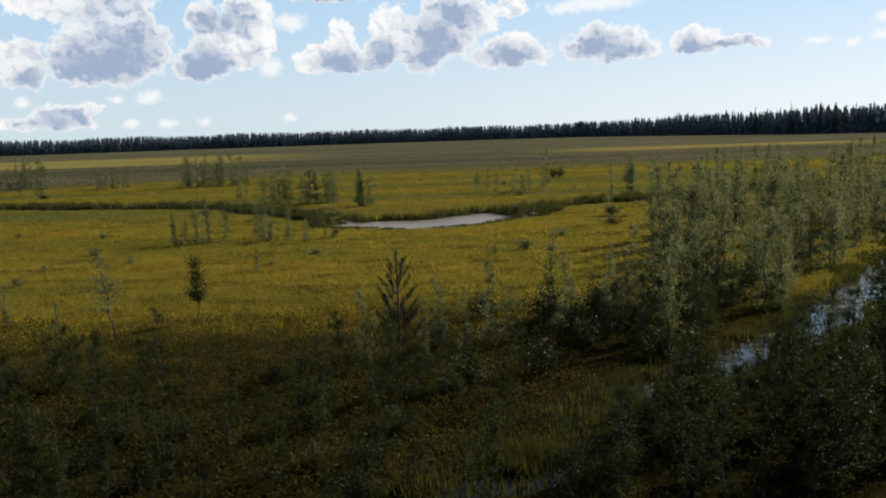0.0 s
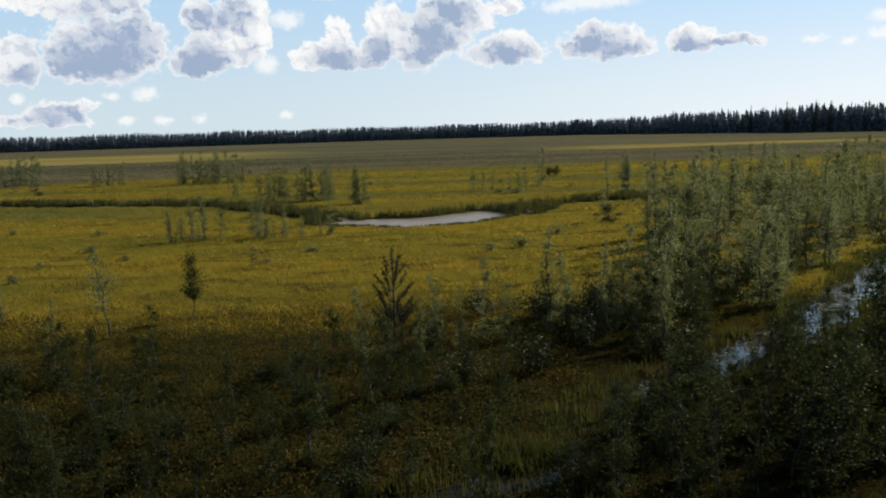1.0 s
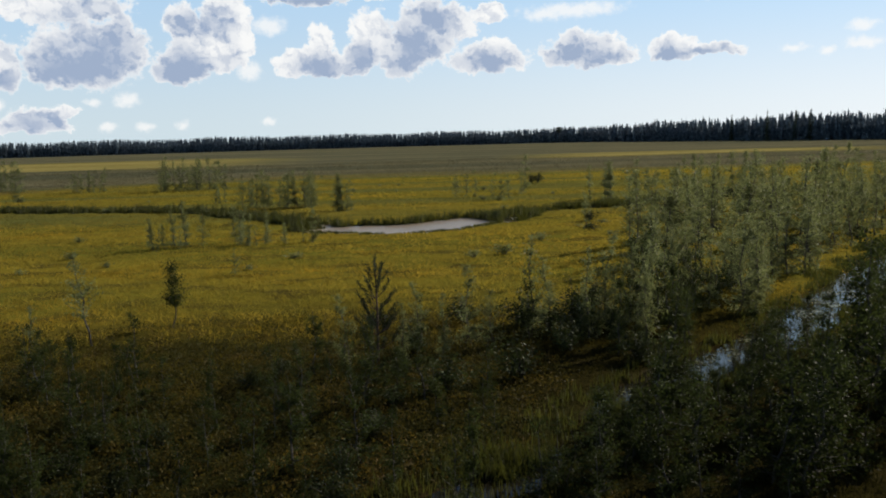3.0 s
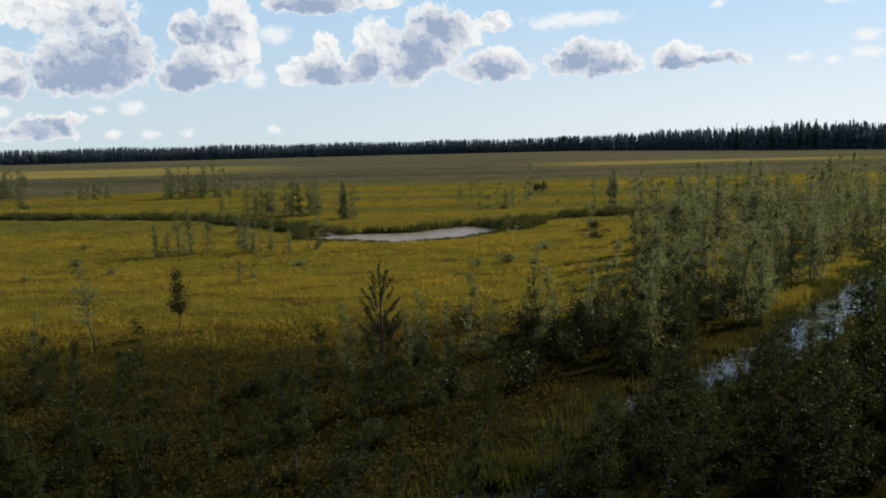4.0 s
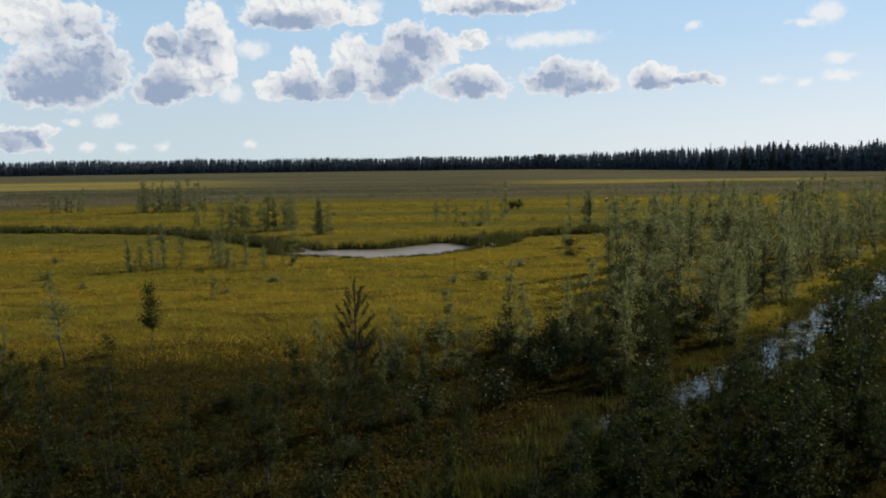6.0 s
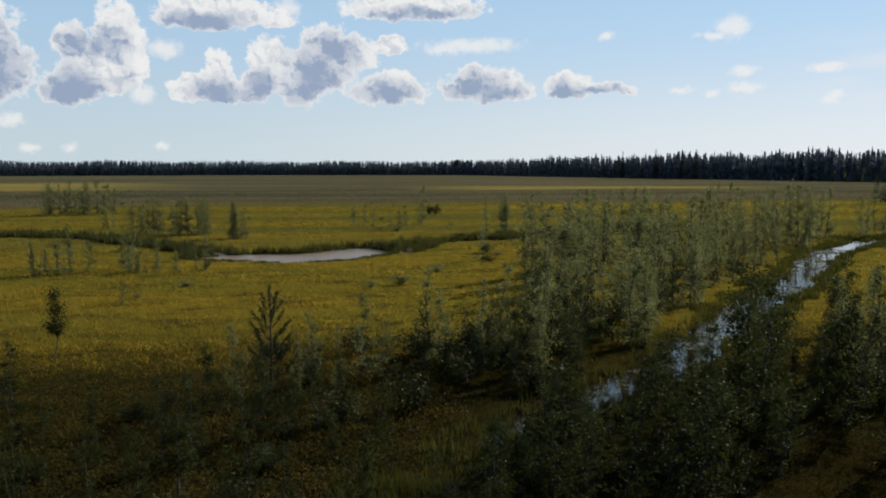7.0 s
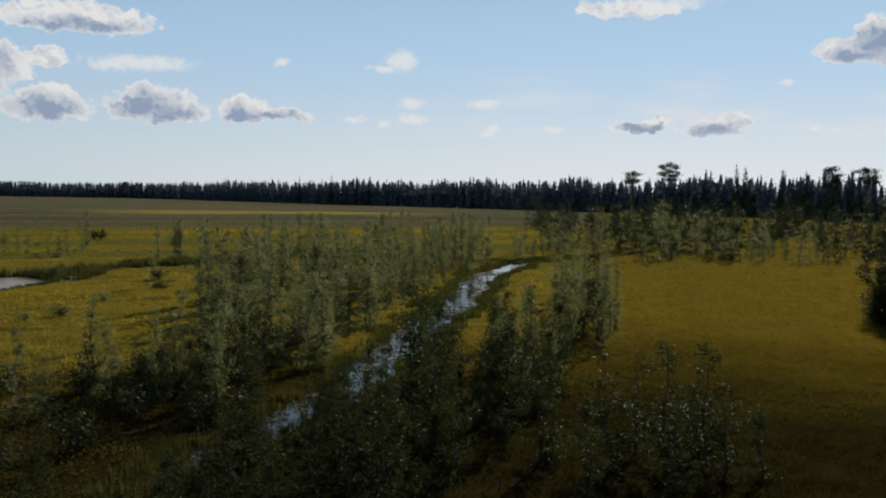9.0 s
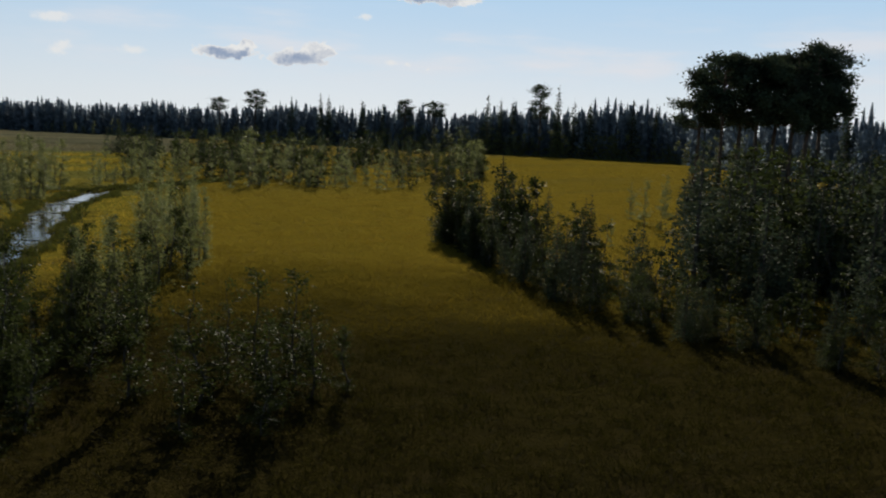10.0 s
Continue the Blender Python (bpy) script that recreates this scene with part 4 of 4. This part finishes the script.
# ---- forest ----
def far_forest():
    """The wood round the bog: conifers of many heights, rank behind rank."""
    rng = np.random.default_rng(5)
    pts, sizes, cores = [], [], []
    ring = np.linspace(0, math.tau, 5, endpoint=False)
    a = -180.0
    while a < 180:
        # the unseen part is added, to keep sky light off the near plants
        seen = -40 < a < 95
        d0 = forest_distance(a)
        for rank in range(4 if seen else 3):
            d = d0 + rank * 7 + rng.uniform(-3, 3)
            ang = radians(a) + rng.uniform(-2.0, 2.0) / d
            base = np.array([d * math.sin(ang), d * math.cos(ang), 0.0])
            spread = rng.uniform() ** (4.0 if a > 44 else 2.4) * (0.30 if a > 44 else 0.20 if a > 12 else 0.10)
            tall = (EYE + d0 * math.tan(radians(forest_top(a))) * (1 + 0.10 * math.sin(a * 0.9) + 0.06 * math.sin(a * 2.3))) * (0.97 + spread - (0.10 if rank == 0 else 0)) if seen else 17.0 + 2.0 * rng.uniform()
            fine = min(1.0, max(0.42, d0 / 640))
            count = int(100 / fine ** 1.2) if seen else 24
            u = 1 - rng.uniform(0, 1, count) ** 0.6
            pointed = rng.uniform() < 0.45
            wide = (0.13 if pointed else 0.16) * tall
            reach = wide * (np.minimum(1.0, (1 - u) / 0.42) if pointed else np.sin(np.pi * np.clip(u * 0.85 + 0.1, 0, 1)) ** 0.6) * rng.uniform(0.2, 1.1, count)
            t = rng.uniform(0, math.tau, count)
            slim = 0.42 if seen else 1.0
            for low, high, r0, r1 in ((0.0, 0.52, 1.45, 1.15), (0.52, 0.78, 1.15, 0.6), (0.78, 0.97 if pointed else 0.9, 0.6, 0.06 if pointed else 0.35)):
                turn = ring + rng.uniform(0, 1.2)
                r0, r1 = slim * r0 * rng.uniform(0.7, 1.1), slim * r1 * rng.uniform(0.6, 1.3)
                c0 = base + np.stack([np.cos(turn) * wide * r0, np.sin(turn) * wide * r0, np.full(5, low * tall)], axis=1)
                c1 = base + np.stack([np.cos(turn) * wide * r1, np.sin(turn) * wide * r1, np.full(5, high * tall)], axis=1)
                cores.append(np.stack([c0, np.roll(c0, -1, axis=0), np.roll(c1, -1, axis=0), c1], axis=1).reshape(-1, 3))
            pts.append(base + np.stack([np.cos(t) * reach, np.sin(t) * reach, np.minimum(u, 0.93) * tall], axis=1))
            sizes.append(np.clip(1.2 - u, 0.28, 1.0) * (tall * (0.135 * fine if seen else 0.16)))
        a += math.degrees((2.3 if seen else 2.5) / d0)
    p, s = np.concatenate(pts), np.concatenate(sizes)
    lv, lf = leaves(p, 1.0, rng, 1.2, 0.65)
    lv = lv.reshape(-1, 4, 3)
    lv = (p[:, None, :] + (lv - p[:, None, :]) * s[:, None, None]).reshape(-1, 3)
    lv[:, 2] = np.maximum(lv[:, 2], 0)
    lv = np.concatenate([lv] + cores)
    lf = np.arange(len(lv)).reshape(-1, 4)
    return tagged(new("forest", mesh_from_arrays("forest", lv, lf, HAZED_NEEDLE)), "dark conifer forest closing the far side of the bog", "forest", kind="stuff")


far_forest()


def at_bearing(a, d):
    return d * math.sin(radians(a)), d * math.cos(radians(a))


# tall trees that rise over the forest's edge
for kind, a, d, top, variant in (("pine", 42.1, 290, 2.15, 2), ("spruce", 46.1, 272, 2.2, 0), ("spruce", 46.6, 272, 2.15, 1), ("pine", 51.4, 250, 2.05, 1), ("pine", 53.2, 250, 1.9, 3), ("spruce", 56.6, 232, 2.6, 2),
                                 ("spruce", 57.4, 230, 2.3, 0), ("spruce", 58.2, 228, 2.4, 1), ("pine", 59.9, 225, 3.2, 0), ("spruce", 61.0, 222, 3.3, 0), ("spruce", 62.0, 220, 2.5, 3), ("spruce", 63.0, 215, 2.4, 1),
                                 ("spruce", 65.6, 205, 2.6, 2), ("spruce", 67.0, 195, 2.3, 0), ("spruce", 77.9, 150, 3.75, 0), ("spruce", 21.0, 478, 1.1, 0), ("spruce", 22.6, 476, 1.15, 1), ("spruce", 23.4, 474, 1.1, 2),
                                 ("spruce", 19.0, 510, 0.95, 0), ("pine", 8.6, 925, 0.40, 2), ("spruce", 48.7, 265, 1.9, 2), ("spruce", 50.0, 258, 1.8, 0), ("pine", 40.0, 300, 1.6, 3), ("spruce", 44.3, 280, 1.8, 3)):
    d = forest_distance(a) - 4
    x, y = at_bearing(a, d)
    tall = 9 + d * math.tan(radians(top))
    plant(kind, x, y, tall, "tall dark %s rising over the forest edge" % kind, "tall trees of the forest edge", variant=variant, wide=0.9 if kind == "spruce" else 1.0)
for a, d, top in ((69.6, 116, 4.4), (70.9, 113, 5.2), (71.9, 117, 5.3), (72.9, 114, 5.1), (73.9, 118, 5.3), (74.9, 113, 5.2), (75.7, 115, 5.8), (76.4, 118, 5.3)):
    x, y = at_bearing(a, d)
    plant("pine_dense", x, y, 9 + d * math.tan(radians(top)), "tall pine with a dense rounded crown in a group", "pine group by the meadow", wide=0.95, variant=(1, 2, 0)[round(a * 10) % 3])


# ---- low plants ----
def blades(points, tall, wide, rng, per=9, spread=0.16, lean=0.45):
    """Tufts of bent blades, three corners each."""
    count = len(points)
    base = np.repeat(points, per, axis=0) + np.concatenate([rng.normal(0, 1, (count * per, 2)) * spread, np.zeros((count * per, 1))], axis=1)
    a = rng.uniform(0, math.tau, count * per)
    h = np.repeat(tall, per) * rng.uniform(0.55, 1.15, count * per)
    k = rng.uniform(0, lean, count * per) * h
    tip = base + np.stack([np.cos(a) * k, np.sin(a) * k, h], axis=1)
    b = rng.uniform(0, math.tau, count * per)
    side = np.stack([np.cos(b), np.sin(b), 0 * b], axis=1) * (np.repeat(wide, per) * 0.5)[:, None]
    return np.stack([base - side, base + side, tip], axis=1).reshape(-1, 3), np.arange(count * per * 3).reshape(-1, 3)


def scatter(rng, count, near, far, low=-34, high=86):
    """Points spread evenly over a sector of the bog."""
    r = np.sqrt(rng.uniform(near ** 2, far ** 2, count))
    a = np.radians(rng.uniform(low, high, count))
    return r * np.sin(a), r * np.cos(a)


def sedge():
    """Sedge over the whole bog: tufts that stand farther apart, and broader, the farther out they are."""
    rng = np.random.default_rng(11)
    count = 66000
    r = (17.0 ** 0.55 + (360.0 ** 0.55 - 17.0 ** 0.55) * rng.uniform(size=count)) ** (1 / 0.55)
    a = np.radians(rng.uniform(-34, 88, count))
    x, y = r * np.sin(a), r * np.cos(a)
    heathy = np.clip((47 - y) / 12, 0, 1) * np.clip((5 - x) / 5, 0, 1)
    depth_here = water_depth(x, y)
    keep = (depth_here < -0.1) & (rng.uniform(size=count) > 0.7 * heathy)
    x, y, r, depth_here = x[keep], y[keep], r[keep], depth_here[keep]
    hummock = 0.75 + 0.5 * rng.uniform(size=len(x)) + 0.25 * np.sin(0.5 * x + np.sin(0.4 * y)) * np.sin(0.6 * y)
    tall = 0.24 * hummock * np.clip(-depth_here / 3.0, 0.4, 1)
    v, f = blades(np.stack([x, y, height_at(x, y) - 0.02], axis=1), tall, 0.013 + 0.0007 * r, rng, 9, np.repeat(0.13 + 0.0045 * r, 9)[:, None], 2.0)
    return tagged(new("sedge", mesh_from_arrays("sedge", v, f, SEDGE)), "yellow-green sedge covering the bog", "grass", kind="stuff")


sedge()


def bank_plants():
    rng = np.random.default_rng(21)
    x, y = scatter(rng, 400000, 18, 190)
    d = water_depth(x, y)
    ragged = 0.5 + 0.5 * np.sin(0.7 * x + 1.9 * np.sin(0.33 * y)) * np.sin(0.6 * y - 0.3 * x)
    keep = (d < 0.12) & (d > -0.45 - 1.3 * ragged) & (rng.uniform(size=len(x)) < 0.55)
    x, y, far = x[keep], y[keep], np.hypot(x, y)[keep]
    z = height_at(x, y)
    tx, ty = 1.8 + rng.normal(0, 0.7, 150), 23.9 + rng.normal(0, 0.6, 150)
    x, y = np.concatenate([x, tx]), np.concatenate([y, ty])
    far, z = np.hypot(x, y), height_at(x, y)
    front = np.where((np.abs(x + 0.5) < 12) & (y < 93) & (y > 70), 0.3, 1.0)
    v, f = blades(np.stack([x, y, z - 0.02], axis=1), (0.28 + 0.3 * rng.uniform(size=len(x)) + np.clip((far - 60) / 60, 0, 0.5) * (x < 25)) * front, 0.03 + far * 0.0007, rng, 9, 0.2)
    return tagged(new("bank_sedge", mesh_from_arrays("bank_sedge", v, f, BANK_SEDGE)), "tall green sedge lining the banks", "grass", kind="stuff")


def heath():
    rng = np.random.default_rng(31)
    x, y = rng.uniform(-26, 5, 6500), rng.uniform(17, 46, 6500)
    keep = (water_depth(x, y) < -0.9) & (rng.uniform(size=len(x)) < np.clip((48 - y) / 14, 0.1, 1))
    x, y = x[keep], y[keep]
    pts = []
    for px, py in zip(x, y):
        s = rng.uniform(0.16, 0.42)
        q = rng.normal(0, 1, (20, 3)) * (s, s, s * 0.55)
        q[:, 2] = np.abs(q[:, 2])
        pts.append(q + (px, py, float(height_at(px, py))))
    v, f = leaves(np.concatenate(pts), 0.10, rng, -0.3)
    return tagged(new("heath", mesh_from_arrays("heath", v, f, HEATH_LEAF)), "reddish-brown dwarf shrubs on the drier ground", "heath", kind="stuff")


def lily_pads():
    rng = np.random.default_rng(41)
    x, y = scatter(rng, 330000, 20, 110, -2, 45)
    d = polyline_depth(STREAM, x, y) + ripples(x, y) * 0.9
    keep = (d > 0.1) & (d < 1.6) & (np.sin(0.7 * x + 1.1 * y + 2.0 * np.sin(0.9 * x)) + np.sin(0.43 * y + 1.3 * np.sin(0.37 * x)) > 0.85) & (rng.uniform(size=len(x)) < np.where(y > 37, 0.9, 0.08))
    x, y = x[keep], y[keep]
    t = np.linspace(0, math.tau, 7, endpoint=False)
    r = rng.uniform(0.05, 0.15, len(x)) * np.where(y > 36, 1.0, 0.6)
    tilt = rng.normal(0, 0.16, (2, len(x)))
    rise = np.maximum(0, r[:, None] * (tilt[0][:, None] * np.cos(t) + tilt[1][:, None] * np.sin(t)))
    v = np.stack([x[:, None] + np.cos(t) * r[:, None], y[:, None] + np.sin(t) * r[:, None], np.full((len(x), 7), WATER_Z + 0.008) + rise], axis=2).reshape(-1, 3)
    return tagged(new("lily_pads", mesh_from_arrays("lily_pads", v, np.arange(len(x) * 7).reshape(-1, 7), LILY)), "water-lily leaves floating on the stream", "water plants", kind="stuff")


bank_plants()
heath()
lily_pads()
